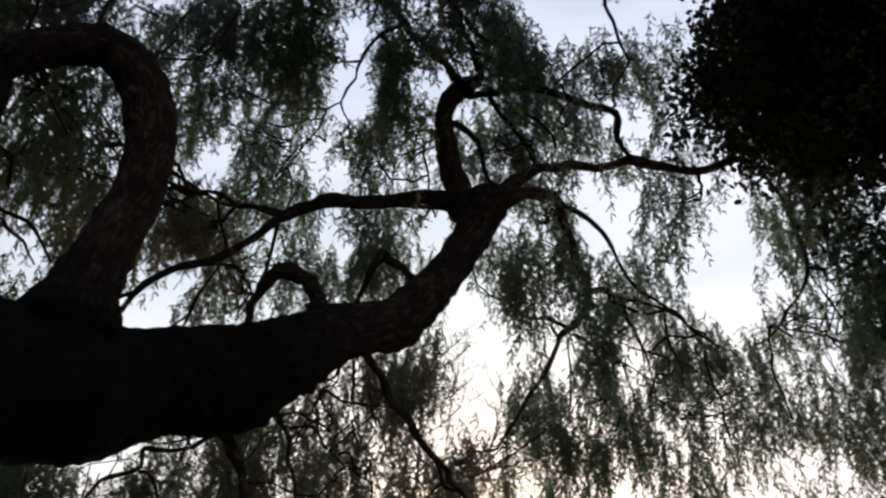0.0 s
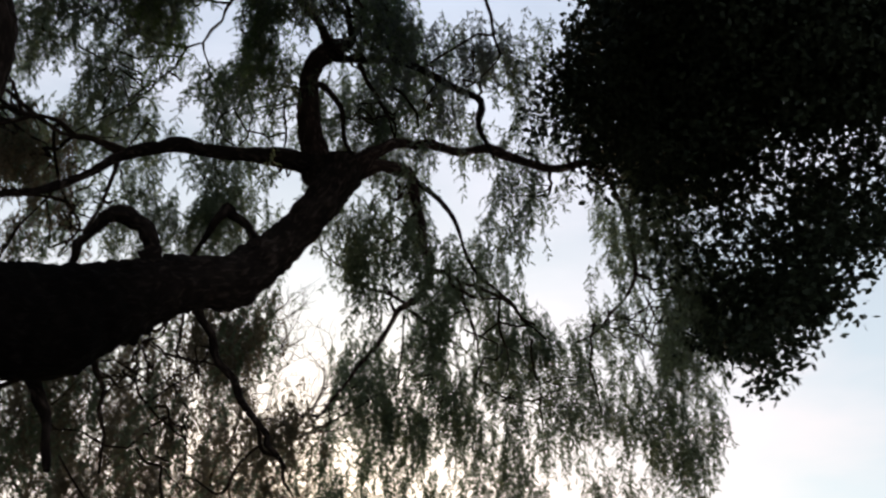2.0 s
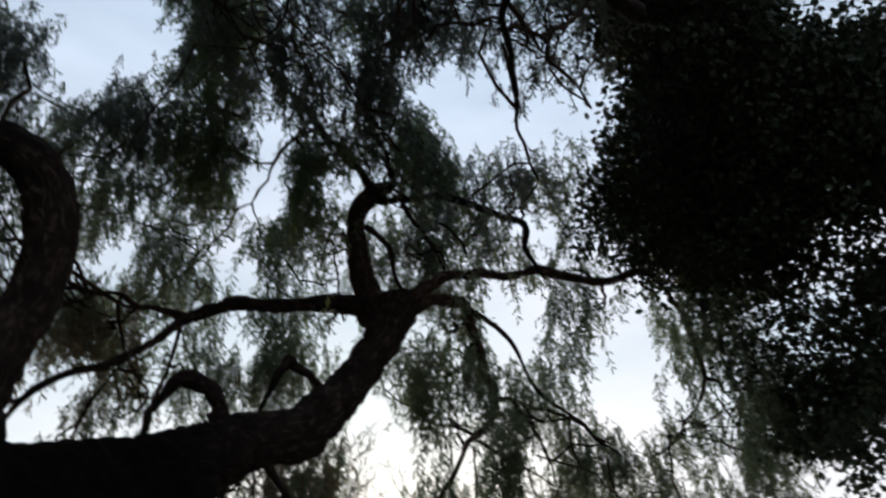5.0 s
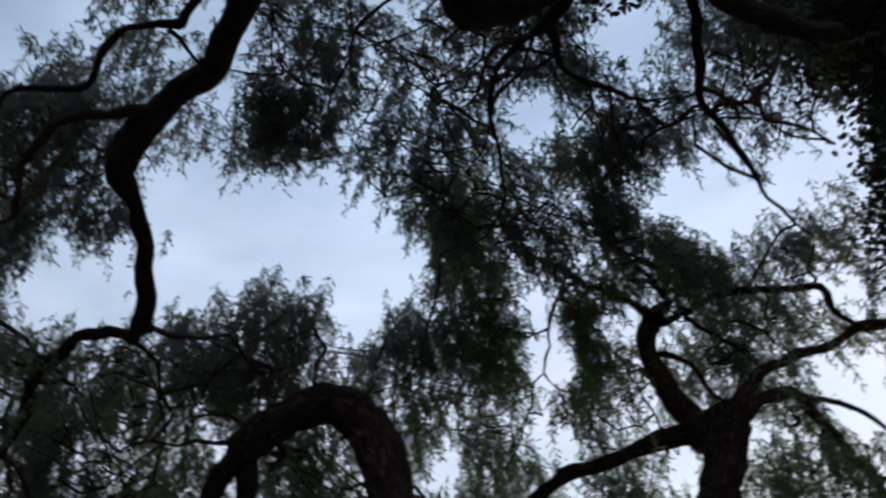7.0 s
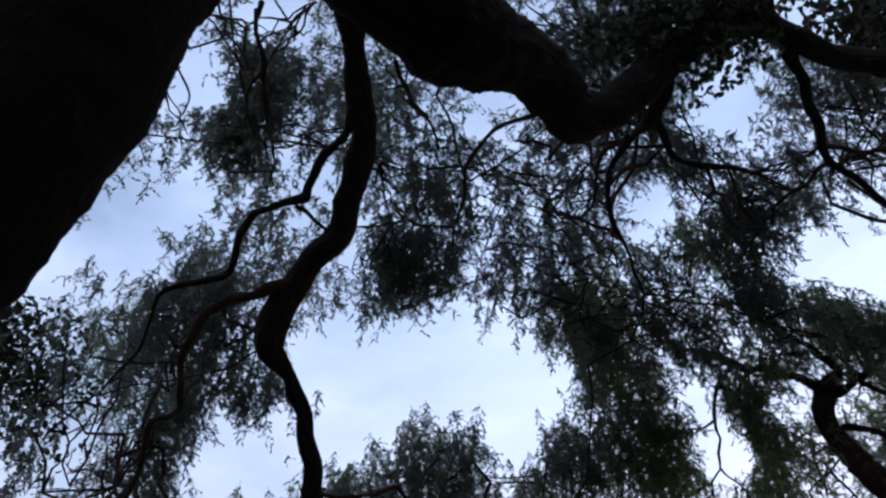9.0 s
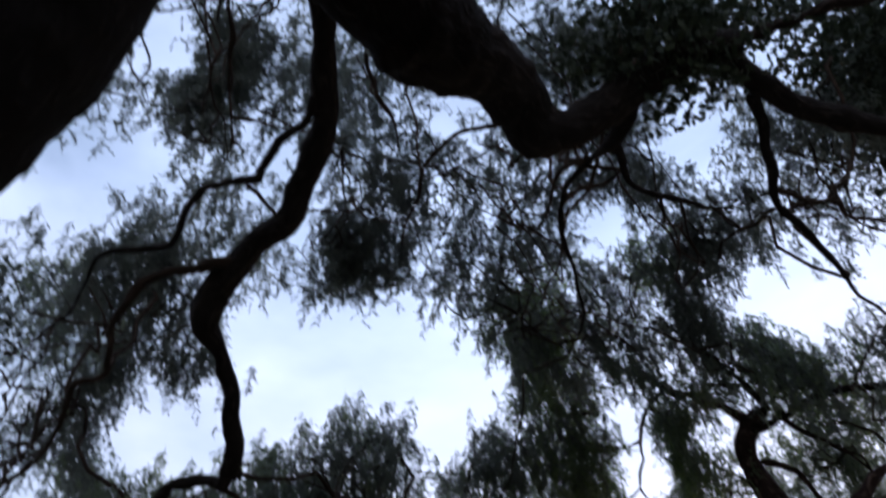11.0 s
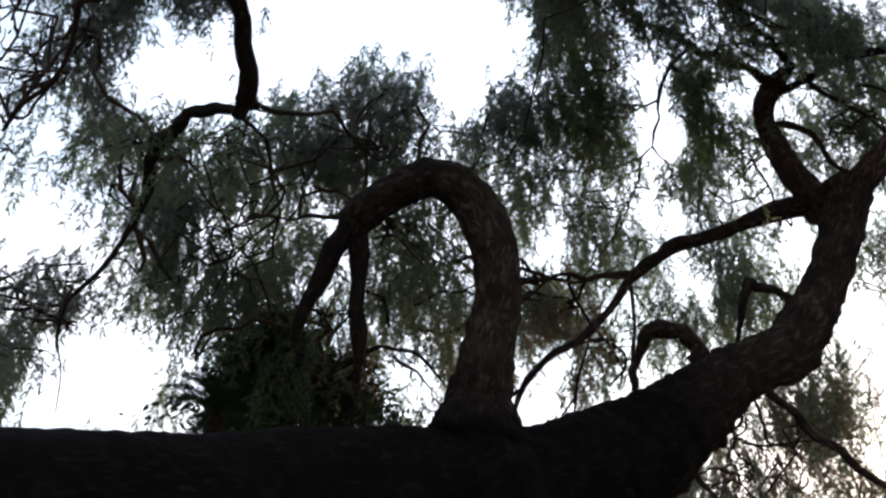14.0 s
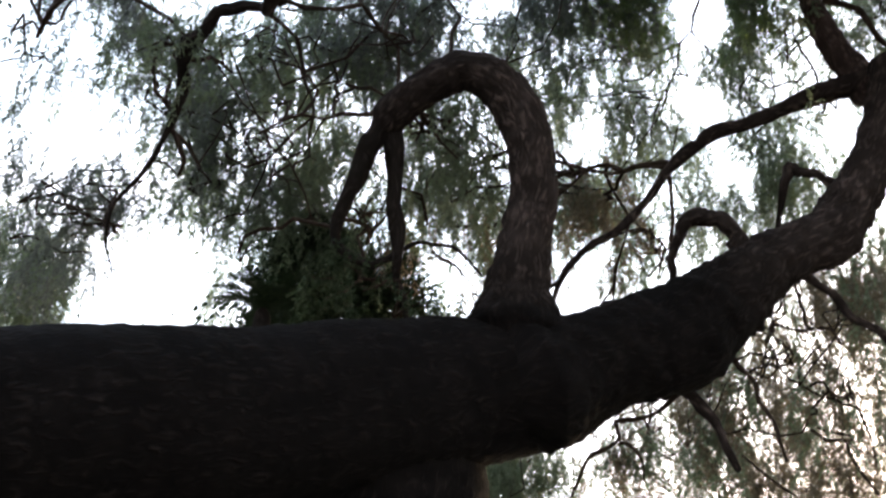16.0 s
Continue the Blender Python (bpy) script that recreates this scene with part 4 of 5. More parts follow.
# plumes, thin places filled and shoots
hanging_foliage(pepper, [(-1.06, 3.81, 7.64, 0.23, 0.52, 0.80), (-1.21, 4.17, 7.36, 0.22, 0.47, 0.90), (-0.42, 4.80, 6.66, 0.20, 0.30, 1.00), (-0.52, 4.94, 6.51, 0.15, 0.26, 0.90), (0.46, 5.02, 7.41, 0.26, 0.29, 0.80), (0.74, 5.12, 7.28, 0.26, 0.29, 0.80), (-0.09, 3.86, 7.70, 0.17, 0.39, 0.60), (-1.27, 4.52, 6.80, 0.26, 0.41, 0.70), (-1.07, 4.73, 6.64, 0.18, 0.33, 0.60)], 0.95, LIT_GREEN, 0.85)
hanging_foliage(pepper, [(-3.04, 3.44, 4.04, 0.16, 0.12, 0.45), (-2.89, 3.59, 4.10, 0.19, 0.16, 0.60), (-2.74, 3.74, 4.04, 0.14, 0.12, 0.50)], 0.8, SHRUB, 0.7)
hanging_foliage(pepper, [(-3.35, 4.23, 5.53, 0.22, 0.49, 0.40), (-4.36, 3.35, 5.42, 0.40, 0.48, 0.35), (-3.75, 3.84, 5.59, 0.36, 0.49, 0.27), (-4.11, 3.79, 5.25, 0.36, 0.37, 0.24), (-3.59, 4.34, 5.17, 0.18, 0.31, 0.80), (-4.37, 3.08, 5.63, 0.27, 0.33, 0.60), (-5.55, 3.07, 4.75, 0.21, 0.32, 0.90), (-5.59, 3.23, 4.51, 0.24, 0.21, 0.90)])
hanging_foliage(pepper, [(-2.04, 5.24, 5.51, 0.25, 0.44, 0.55), (-1.91, 5.48, 5.21, 0.28, 0.27, 0.50), (-2.57, 5.24, 5.18, 0.18, 0.27, 0.40), (-3.28, 4.94, 5.04, 0.16, 0.26, 0.60), (-2.99, 4.89, 5.35, 0.14, 0.33, 0.45), (-3.26, 5.09, 5.05, 0.19, 0.24, 0.50), (-3.00, 5.13, 5.21, 0.14, 0.30, 0.50), (-3.10, 5.36, 4.98, 0.13, 0.21, 0.45), (-3.44, 4.92, 5.12, 0.16, 0.22, 0.40)], 1.0, BROWNISH)
hanging_foliage(pepper, [(-0.99, 5.07, 6.10, 0.14, 0.48, 0.35), (-0.08, 5.48, 5.67, 0.14, 0.34, 0.40), (-0.88, 5.46, 5.61, 0.18, 0.28, 0.40), (-4.67, 3.75, 4.99, 0.28, 0.26, 0.40)])
hanging_foliage(pepper, [(-2.32, 4.69, 6.08, 0.28, 0.36, 0.60), (-1.89, 4.64, 6.34, 0.26, 0.38, 0.60), (-1.72, 4.90, 6.12, 0.19, 0.36, 0.50), (-2.61, 4.69, 5.92, 0.23, 0.24, 0.60), (-0.69, 4.68, 6.61, 0.16, 0.60, 0.45), (-0.78, 4.37, 6.89, 0.21, 0.42, 0.50), (-0.20, 4.95, 6.37, 0.16, 0.38, 0.45)])
hanging_foliage(pepper, [(-0.98, 6.20, 4.21, 0.32, 0.35, 0.50), (-0.37, 6.18, 4.41, 0.28, 0.40, 0.55), (-0.57, 6.35, 3.96, 0.37, 0.20, 0.50), (-1.31, 6.22, 4.03, 0.28, 0.25, 0.50), (-1.55, 6.23, 3.85, 0.28, 0.19, 0.50)], 1.0, BROWNISH)
hanging_foliage(pepper, [(-1.14, 6.26, 4.03, 0.28, 0.34, 0.40), (-0.69, 6.26, 4.20, 0.28, 0.40, 0.40), (-0.66, 6.46, 3.66, 0.28, 0.34, 0.35), (-1.62, 6.29, 3.69, 0.28, 0.24, 0.30), (0.99, 5.63, 4.90, 0.14, 0.31, 0.50), (1.20, 5.73, 4.66, 0.12, 0.30, 0.50), (0.10, 5.83, 4.70, 0.14, 0.28, 0.60), (0.88, 5.49, 5.17, 0.13, 0.21, 0.50)])
hanging_foliage(pepper, [(-2.78, 4.16, 5.70, 0.22, 0.28, 0.50), (-2.47, 4.02, 6.03, 0.15, 0.24, 0.40), (-3.16, 4.17, 5.40, 0.17, 0.27, 0.40)])
hanging_foliage(pepper, [(-0.95, 5.06, 5.96, 0.23, 0.29, 0.35), (-0.96, 5.36, 5.56, 0.18, 0.28, 0.40), (-2.12, 5.47, 4.91, 0.23, 0.26, 0.40), (0.50, 5.51, 5.42, 0.23, 0.43, 0.50), (0.74, 5.61, 5.21, 0.18, 0.48, 0.40)])
wisps(pepper, 280, (-24, 66), (14, 46), PEPPER)
wisps(pepper, 80, (0, 66), (10, 24), BROWNISH)
hanging_foliage(pepper, [(2.65, 4.98, 5.60, 0.21, 0.34, 0.60), (2.90, 5.08, 5.29, 0.23, 0.38, 0.65), (3.20, 5.15, 4.91, 0.21, 0.37, 0.65), (2.39, 4.98, 5.77, 0.14, 0.23, 0.45)])
hanging_foliage(pepper, [(-2.90, 4.58, 4.81, 0.19, 0.30, 0.70), (-2.74, 4.41, 5.16, 0.25, 0.36, 0.60), (-2.76, 4.08, 5.53, 0.25, 0.38, 0.60), (-2.06, 5.10, 4.66, 0.25, 0.17, 0.60), (-2.58, 4.27, 5.45, 0.17, 0.32, 0.50), (1.02, 5.07, 5.20, 0.09, 0.31, 0.90), (1.11, 5.24, 4.91, 0.11, 0.15, 0.80), (0.85, 4.96, 5.39, 0.08, 0.13, 0.80)])

# ---- the pepper tree that leans overhead ----
overhead = thing("pepper_tree", (-5.2, 0.9, 0), "pepper tree with a thick leaning trunk and crooked limbs overhead", "tree")
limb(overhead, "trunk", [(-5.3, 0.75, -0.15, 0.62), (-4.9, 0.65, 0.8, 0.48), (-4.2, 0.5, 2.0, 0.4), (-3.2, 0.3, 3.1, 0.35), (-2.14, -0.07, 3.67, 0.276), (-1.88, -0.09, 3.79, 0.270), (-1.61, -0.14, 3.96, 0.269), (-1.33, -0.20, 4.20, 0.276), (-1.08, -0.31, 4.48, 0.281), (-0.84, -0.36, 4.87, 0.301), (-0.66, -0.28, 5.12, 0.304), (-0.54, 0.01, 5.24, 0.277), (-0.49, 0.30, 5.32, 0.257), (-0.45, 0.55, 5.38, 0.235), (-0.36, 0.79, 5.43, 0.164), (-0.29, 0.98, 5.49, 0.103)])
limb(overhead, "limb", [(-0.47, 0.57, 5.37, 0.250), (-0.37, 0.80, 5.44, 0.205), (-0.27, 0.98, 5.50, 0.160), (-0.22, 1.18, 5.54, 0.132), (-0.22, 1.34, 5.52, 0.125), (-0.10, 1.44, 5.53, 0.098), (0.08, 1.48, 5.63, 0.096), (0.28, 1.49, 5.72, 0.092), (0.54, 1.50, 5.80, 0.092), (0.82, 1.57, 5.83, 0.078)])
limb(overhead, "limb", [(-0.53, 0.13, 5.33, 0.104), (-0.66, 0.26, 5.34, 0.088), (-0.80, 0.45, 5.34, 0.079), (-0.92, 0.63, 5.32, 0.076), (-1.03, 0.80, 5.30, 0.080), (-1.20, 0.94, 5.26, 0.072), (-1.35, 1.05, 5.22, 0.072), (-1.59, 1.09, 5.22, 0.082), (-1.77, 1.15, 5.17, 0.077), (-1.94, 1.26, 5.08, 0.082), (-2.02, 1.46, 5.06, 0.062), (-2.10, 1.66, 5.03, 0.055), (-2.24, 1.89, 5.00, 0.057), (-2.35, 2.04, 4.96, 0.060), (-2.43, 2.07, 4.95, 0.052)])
limb(overhead, "branch", [(-2.38, 2.11, 5.04, 0.056), (-2.47, 2.06, 5.00, 0.047), (-2.63, 2.01, 4.99, 0.050), (-2.80, 1.99, 4.93, 0.054), (-2.98, 2.03, 4.83, 0.057), (-3.10, 2.13, 4.72, 0.040), (-3.21, 2.21, 4.62, 0.028), (-3.37, 2.27, 4.49, 0.022), (-3.63, 2.29, 4.33, 0.015), (-3.72, 2.34, 4.16, 0.012), (-3.78, 2.41, 4.00, 0.006), (-3.82, 2.53, 3.79, 0.005)])
limb(overhead, "twig", [(-3.22, 2.21, 4.61, 0.021), (-3.22, 2.31, 4.53, 0.022), (-3.27, 2.38, 4.42, 0.015)])
limb(overhead, "twig", [(-3.38, 2.27, 4.48, 0.009), (-3.32, 2.34, 4.48, 0.008), (-3.31, 2.41, 4.44, 0.006)])
limb(overhead, "branch", [(-0.98, 0.66, 5.30, 0.044), (-1.09, 0.69, 5.26, 0.037), (-1.22, 0.72, 5.26, 0.032), (-1.32, 0.78, 5.21, 0.032), (-1.43, 0.82, 5.21, 0.035), (-1.54, 0.78, 5.23, 0.028), (-1.68, 0.76, 5.23, 0.025), (-1.82, 0.82, 5.20, 0.028), (-1.95, 0.87, 5.17, 0.028), (-2.12, 0.79, 5.15, 0.021), (-2.32, 0.82, 5.13, 0.013), (-2.52, 0.91, 5.08, 0.011), (-2.76, 0.95, 5.01, 0.008)])
limb(overhead, "twig", [(-1.44, 0.83, 5.20, 0.018), (-1.43, 0.93, 5.21, 0.013), (-1.40, 1.04, 5.20, 0.013)])
limb(overhead, "branch", [(-1.70, 1.10, 5.16, 0.039), (-1.77, 1.04, 5.15, 0.034), (-1.89, 1.03, 5.14, 0.031), (-2.07, 0.98, 5.12, 0.034), (-2.26, 1.04, 5.10, 0.032), (-2.43, 1.15, 5.06, 0.029), (-2.53, 1.23, 5.02, 0.024), (-2.66, 1.21, 4.99, 0.024), (-2.85, 1.32, 4.91, 0.019), (-3.06, 1.40, 4.82, 0.016), (-3.23, 1.44, 4.77, 0.014), (-3.39, 1.47, 4.74, 0.011)])
limb(overhead, "twig", [(-0.73, 0.65, 5.52, 0.015), (-0.77, 0.79, 5.53, 0.016), (-0.79, 0.94, 5.53, 0.013), (-0.82, 1.10, 5.47, 0.008)])
limb(overhead, "twig", [(-0.33, 1.25, 5.49, 0.019), (-0.45, 1.23, 5.54, 0.016), (-0.57, 1.23, 5.58, 0.014), (-0.75, 1.30, 5.58, 0.014), (-0.90, 1.41, 5.55, 0.011), (-1.09, 1.59, 5.53, 0.007)])
limb(overhead, "twig", [(-1.10, 0.11, 5.62, 0.018), (-1.20, 0.29, 5.57, 0.013), (-1.38, 0.47, 5.59, 0.011), (-1.50, 0.71, 5.49, 0.008)])
limb(overhead, "branch", [(0.33, 1.49, 5.72, 0.061), (0.21, 1.60, 5.73, 0.057), (0.06, 1.70, 5.74, 0.046), (-0.08, 1.77, 5.82, 0.030), (-0.22, 1.88, 5.87, 0.024), (-0.32, 2.04, 5.90, 0.022), (-0.40, 2.24, 5.89, 0.019), (-0.42, 2.43, 5.89, 0.016), (-0.56, 2.75, 5.77, 0.010)])
limb(overhead, "twig", [(-0.06, 1.76, 5.83, 0.021), (-0.17, 1.75, 5.83, 0.018), (-0.30, 1.86, 5.88, 0.015), (-0.42, 2.03, 5.89, 0.009), (-0.56, 2.08, 5.96, 0.006)])
limb(overhead, "twig", [(-0.41, 2.23, 5.89, 0.010), (-0.54, 2.39, 5.89, 0.007), (-0.66, 2.52, 5.91, 0.005)])
limb(overhead, "branch", [(0.08, 1.69, 5.75, 0.052), (0.10, 1.88, 5.76, 0.035), (0.12, 2.04, 5.79, 0.024), (0.26, 2.23, 5.79, 0.024), (0.36, 2.35, 5.82, 0.019), (0.52, 2.47, 5.85, 0.009)])
limb(overhead, "twig", [(0.19, 2.14, 5.78, 0.015), (0.15, 2.27, 5.77, 0.011), (0.01, 2.40, 5.81, 0.008)])
limb(overhead, "twig", [(0.27, 2.24, 5.78, 0.015), (0.22, 2.45, 5.77, 0.009), (0.21, 2.65, 5.75, 0.006)])
limb(overhead, "limb", [(0.78, 1.54, 5.85, 0.078), (0.80, 1.75, 5.86, 0.086), (0.97, 2.01, 5.81, 0.093), (1.18, 2.21, 5.75, 0.087), (1.45, 2.37, 5.68, 0.074)])
limb(overhead, "branch", [(0.80, 1.87, 5.80, 0.057), (0.79, 2.07, 5.81, 0.038), (0.77, 2.28, 5.81, 0.036), (0.75, 2.46, 5.82, 0.031), (0.76, 2.67, 5.79, 0.025), (0.84, 2.88, 5.74, 0.022), (0.91, 3.09, 5.68, 0.019), (1.00, 3.31, 5.61, 0.016), (1.11, 3.52, 5.52, 0.009)])
limb(overhead, "branch", [(0.74, 2.45, 5.82, 0.025), (0.89, 2.60, 5.82, 0.019), (0.98, 2.63, 5.77, 0.021), (1.05, 2.78, 5.77, 0.019), (1.22, 2.91, 5.75, 0.015), (1.34, 3.01, 5.63, 0.012)])
limb(overhead, "twig", [(0.88, 2.60, 5.81, 0.009), (0.87, 2.68, 5.76, 0.008), (0.83, 2.77, 5.71, 0.006)])
limb(overhead, "burr", [(-0.30, 1.11, 5.49, 0.105), (-0.28, 1.27, 5.49, 0.112), (-0.26, 1.39, 5.49, 0.119), (-0.16, 1.47, 5.52, 0.076)], label="knobbly swollen bark")
limb(overhead, "burr", [(-0.58, 0.61, 5.37, 0.13), (-0.52, 0.73, 5.41, 0.144), (-0.42, 0.84, 5.43, 0.121)], label="knobbly swollen bark")
limb(overhead, "twig", [(-1.06, 0.10, 5.63, 0.022), (-1.13, 0.17, 5.60, 0.020), (-1.18, 0.25, 5.58, 0.018), (-1.28, 0.35, 5.59, 0.015), (-1.36, 0.46, 5.60, 0.011), (-1.42, 0.55, 5.56, 0.007)])
limb(overhead, "twig", [(-1.24, 0.31, 5.59, 0.013), (-1.32, 0.35, 5.58, 0.012), (-1.38, 0.39, 5.55, 0.010), (-1.47, 0.46, 5.55, 0.008), (-1.54, 0.53, 5.51, 0.005)])
limb(overhead, "twig", [(-1.44, 0.43, 5.57, 0.009), (-1.47, 0.54, 5.54, 0.008), (-1.50, 0.63, 5.56, 0.007), (-1.55, 0.73, 5.57, 0.005), (-1.58, 0.81, 5.54, 0.004)])
limb(overhead, "twig", [(-0.89, 0.24, 5.56, 0.012), (-0.95, 0.28, 5.54, 0.011), (-1.01, 0.29, 5.57, 0.010), (-1.09, 0.29, 5.60, 0.008), (-1.16, 0.29, 5.58, 0.006)])
limb(overhead, "twig", [(-1.14, -0.07, 4.99, 0.012), (-1.22, -0.00, 4.96, 0.010), (-1.29, 0.04, 4.92, 0.008), (-1.36, 0.13, 4.94, 0.006), (-1.43, 0.18, 4.90, 0.004)])
limb(overhead, "twig", [(-1.29, 0.04, 4.92, 0.007), (-1.36, 0.07, 4.89, 0.006), (-1.39, 0.14, 4.87, 0.004), (-1.45, 0.18, 4.84, 0.003)])
crown_fill(overhead, 150, (-25, 75), (45, 82), SHADED_PEPPER, 1.0)
hanging_foliage(overhead, [(-3.97, 1.67, 5.92, 0.28, 0.22, 0.59), (-3.81, 1.91, 5.95, 0.28, 0.26, 0.82), (-4.05, 2.20, 5.59, 0.22, 0.24, 0.45), (-4.48, 2.63, 4.78, 0.22, 0.18, 0.46), (-4.25, 2.70, 5.02, 0.22, 0.12, 0.46), (-4.71, 2.66, 4.39, 0.18, 0.26, 0.53), (-4.32, 2.01, 5.40, 0.16, 0.32, 0.34), (-4.67, 2.10, 4.90, 0.24, 0.53, 0.52)], 1.0, SHADED_PEPPER, 0.76)
hanging_foliage(overhead, [(-3.79, 2.52, 4.62, 0.20, 0.16, 0.44), (-3.95, 2.50, 4.42, 0.24, 0.16, 0.39), (-4.08, 2.43, 4.30, 0.20, 0.11, 0.30), (-3.33, 2.15, 5.34, 0.22, 0.13, 0.51)], 1.0, SHADED_PEPPER, 0.76)
hanging_foliage(overhead, [(-3.97, 2.46, 4.49, 0.20, 0.20, 0.38), (-4.11, 2.45, 4.29, 0.15, 0.11, 0.31)], 1.0, SHADED_PEPPER, 0.76)
hanging_foliage(overhead, [(-2.42, 0.32, 6.95, 0.13, 0.29, 0.34), (-1.77, 0.50, 6.95, 0.28, 0.32, 0.64), (-2.24, 0.79, 6.95, 0.29, 0.27, 0.68), (-1.32, 1.51, 6.95, 0.21, 0.36, 0.34), (-1.67, 2.09, 6.95, 0.34, 0.30, 0.76), (-2.06, 2.07, 6.95, 0.26, 0.26, 0.92), (-2.02, 2.40, 6.82, 0.40, 0.16, 0.94), (-1.19, 2.24, 6.95, 0.30, 0.37, 0.56), (-1.44, 2.72, 6.83, 0.22, 0.22, 0.69), (-0.68, 1.90, 6.95, 0.15, 0.17, 0.29), (-2.43, 2.15, 6.77, 0.14, 0.10, 0.68), (-1.41, 0.51, 6.95, 0.16, 0.22, 0.55)], 1.0, SHADED_PEPPER, 0.76)
hanging_foliage(overhead, [(-1.69, 0.46, 6.95, 0.31, 0.30, 0.74), (-2.16, 0.70, 6.95, 0.32, 0.31, 0.64), (-1.88, 0.87, 6.95, 0.17, 0.28, 0.49), (-1.06, 1.18, 6.95, 0.18, 0.28, 0.52), (-1.45, 1.61, 6.95, 0.27, 0.36, 0.56), (-1.15, 1.79, 6.95, 0.23, 0.29, 0.41), (-0.95, 1.64, 6.95, 0.21, 0.28, 0.35), (0.42, 2.08, 6.95, 0.12, 0.17, 0.83)], 1.0, SHADED_PEPPER, 0.76)
hanging_foliage(overhead, [(-1.69, 0.08, 5.95, 0.09, 0.14, 0.36), (-1.80, 0.19, 5.89, 0.09, 0.12, 0.36), (-1.94, 0.25, 5.82, 0.11, 0.11, 0.35), (-2.10, 0.30, 5.73, 0.11, 0.11, 0.34), (-2.23, 0.32, 5.66, 0.09, 0.09, 0.29), (-2.40, 0.33, 5.55, 0.08, 0.06, 0.25), (-2.35, 0.38, 5.58, 0.05, 0.05, 0.20), (-0.89, 0.83, 6.07, 0.09, 0.12, 0.25), (-0.64, 1.23, 6.00, 0.14, 0.11, 0.20), (-0.64, 1.64, 5.83, 0.14, 0.17, 0.22)], 1.0, SHADED_PEPPER, 0.76)
hanging_foliage(overhead, [(-0.73, 2.55, 6.95, 0.26, 0.38, 0.66), (-1.21, 3.05, 6.95, 0.27, 0.31, 0.81), (-1.03, 3.58, 6.95, 0.20, 0.48, 1.00), (-0.52, 3.54, 6.95, 0.24, 0.32, 0.61), (-1.19, 4.50, 6.85, 0.33, 0.35, 0.61), (-1.60, 4.38, 6.85, 0.26, 0.35, 0.43), (0.52, 3.12, 6.95, 0.40, 0.23, 0.59), (0.26, 3.30, 6.95, 0.27, 0.27, 0.69), (0.18, 3.85, 6.95, 0.38, 0.31, 0.80), (-0.30, 4.04, 6.95, 0.34, 0.25, 0.83), (0.23, 4.43, 6.95, 0.35, 0.26, 0.75), (0.65, 4.65, 6.77, 0.26, 0.28, 0.88)], 1.0, SHADED_PEPPER, 0.88)
hanging_foliage(overhead, [(-2.47, 3.45, 6.47, 0.43, 0.35, 0.77), (-2.78, 3.50, 6.25, 0.43, 0.26, 0.80), (-2.20, 3.58, 6.49, 0.19, 0.24, 0.66), (-2.29, 3.30, 6.66, 0.19, 0.13, 0.54)], 1.0, SHADED_PEPPER, 0.76)
hanging_foliage(overhead, [(-0.22, 1.28, 6.99, 0.24, 0.18, 0.79), (-0.05, 1.60, 6.99, 0.13, 0.28, 0.84), (0.32, 1.61, 6.99, 0.19, 0.20, 1.00)], 1.0, SHADED_PEPPER, 0.76)
hanging_foliage(overhead, [(0.33, 2.34, 6.95, 0.14, 0.20, 0.97), (0.13, 1.73, 6.95, 0.19, 0.22, 1.00), (1.25, 2.90, 6.95, 0.27, 0.27, 0.70), (1.17, 3.49, 6.95, 0.20, 0.20, 0.32), (-0.19, 3.38, 6.95, 0.17, 0.13, 0.41), (-1.55, 3.88, 6.62, 0.13, 0.22, 0.55), (-0.55, 4.16, 6.58, 0.13, 0.13, 0.85), (-1.86, 3.98, 6.43, 0.24, 0.24, 0.50)], 1.0, SHADED_PEPPER, 0.76)
hanging_foliage(overhead, [(-3.07, 0.89, 6.37, 0.21, 0.17, 0.35), (-2.76, 1.18, 6.48, 0.28, 0.17, 0.63), (-3.46, 0.90, 6.10, 0.28, 0.21, 0.40), (-3.18, 1.30, 6.18, 0.32, 0.26, 0.41), (-2.81, 1.52, 6.34, 0.25, 0.28, 0.61), (-3.56, 1.28, 5.90, 0.36, 0.25, 0.38), (-3.78, 1.16, 5.75, 0.21, 0.28, 0.33), (-3.18, 1.72, 6.02, 0.21, 0.25, 0.51), (-3.55, 1.69, 5.74, 0.32, 0.25, 0.54), (-3.96, 1.43, 5.47, 0.26, 0.23, 0.35), (-2.87, 1.99, 6.10, 0.13, 0.21, 0.43)], 1.0, SHADED_PEPPER, 0.76)
hanging_foliage(overhead, [(1.30, 3.46, 6.92, 0.24, 0.28, 0.32), (1.47, 3.18, 6.92, 0.23, 0.23, 0.48), (1.50, 4.37, 6.89, 0.28, 0.21, 0.61), (0.81, 3.15, 6.92, 0.17, 0.25, 0.35), (0.50, 3.38, 6.92, 0.28, 0.28, 0.64), (1.12, 4.72, 6.67, 0.24, 0.14, 0.65)], 1.0, SHADED_PEPPER, 0.88)
hanging_foliage(overhead, [(-0.46, 2.33, 7.49, 0.21, 0.66, 0.60), (-0.60, 2.75, 7.28, 0.17, 0.73, 0.45), (0.01, 2.59, 7.38, 0.21, 0.30, 1.00), (0.91, 2.82, 7.19, 0.17, 0.52, 0.40), (1.30, 3.18, 6.89, 0.28, 0.41, 0.45), (1.34, 3.63, 6.57, 0.23, 0.37, 0.40), (1.45, 3.87, 6.34, 0.25, 0.35, 0.40), (-0.55, 3.24, 7.00, 0.17, 0.43, 0.25)], 1.1, SHADED_PEPPER, 0.8)
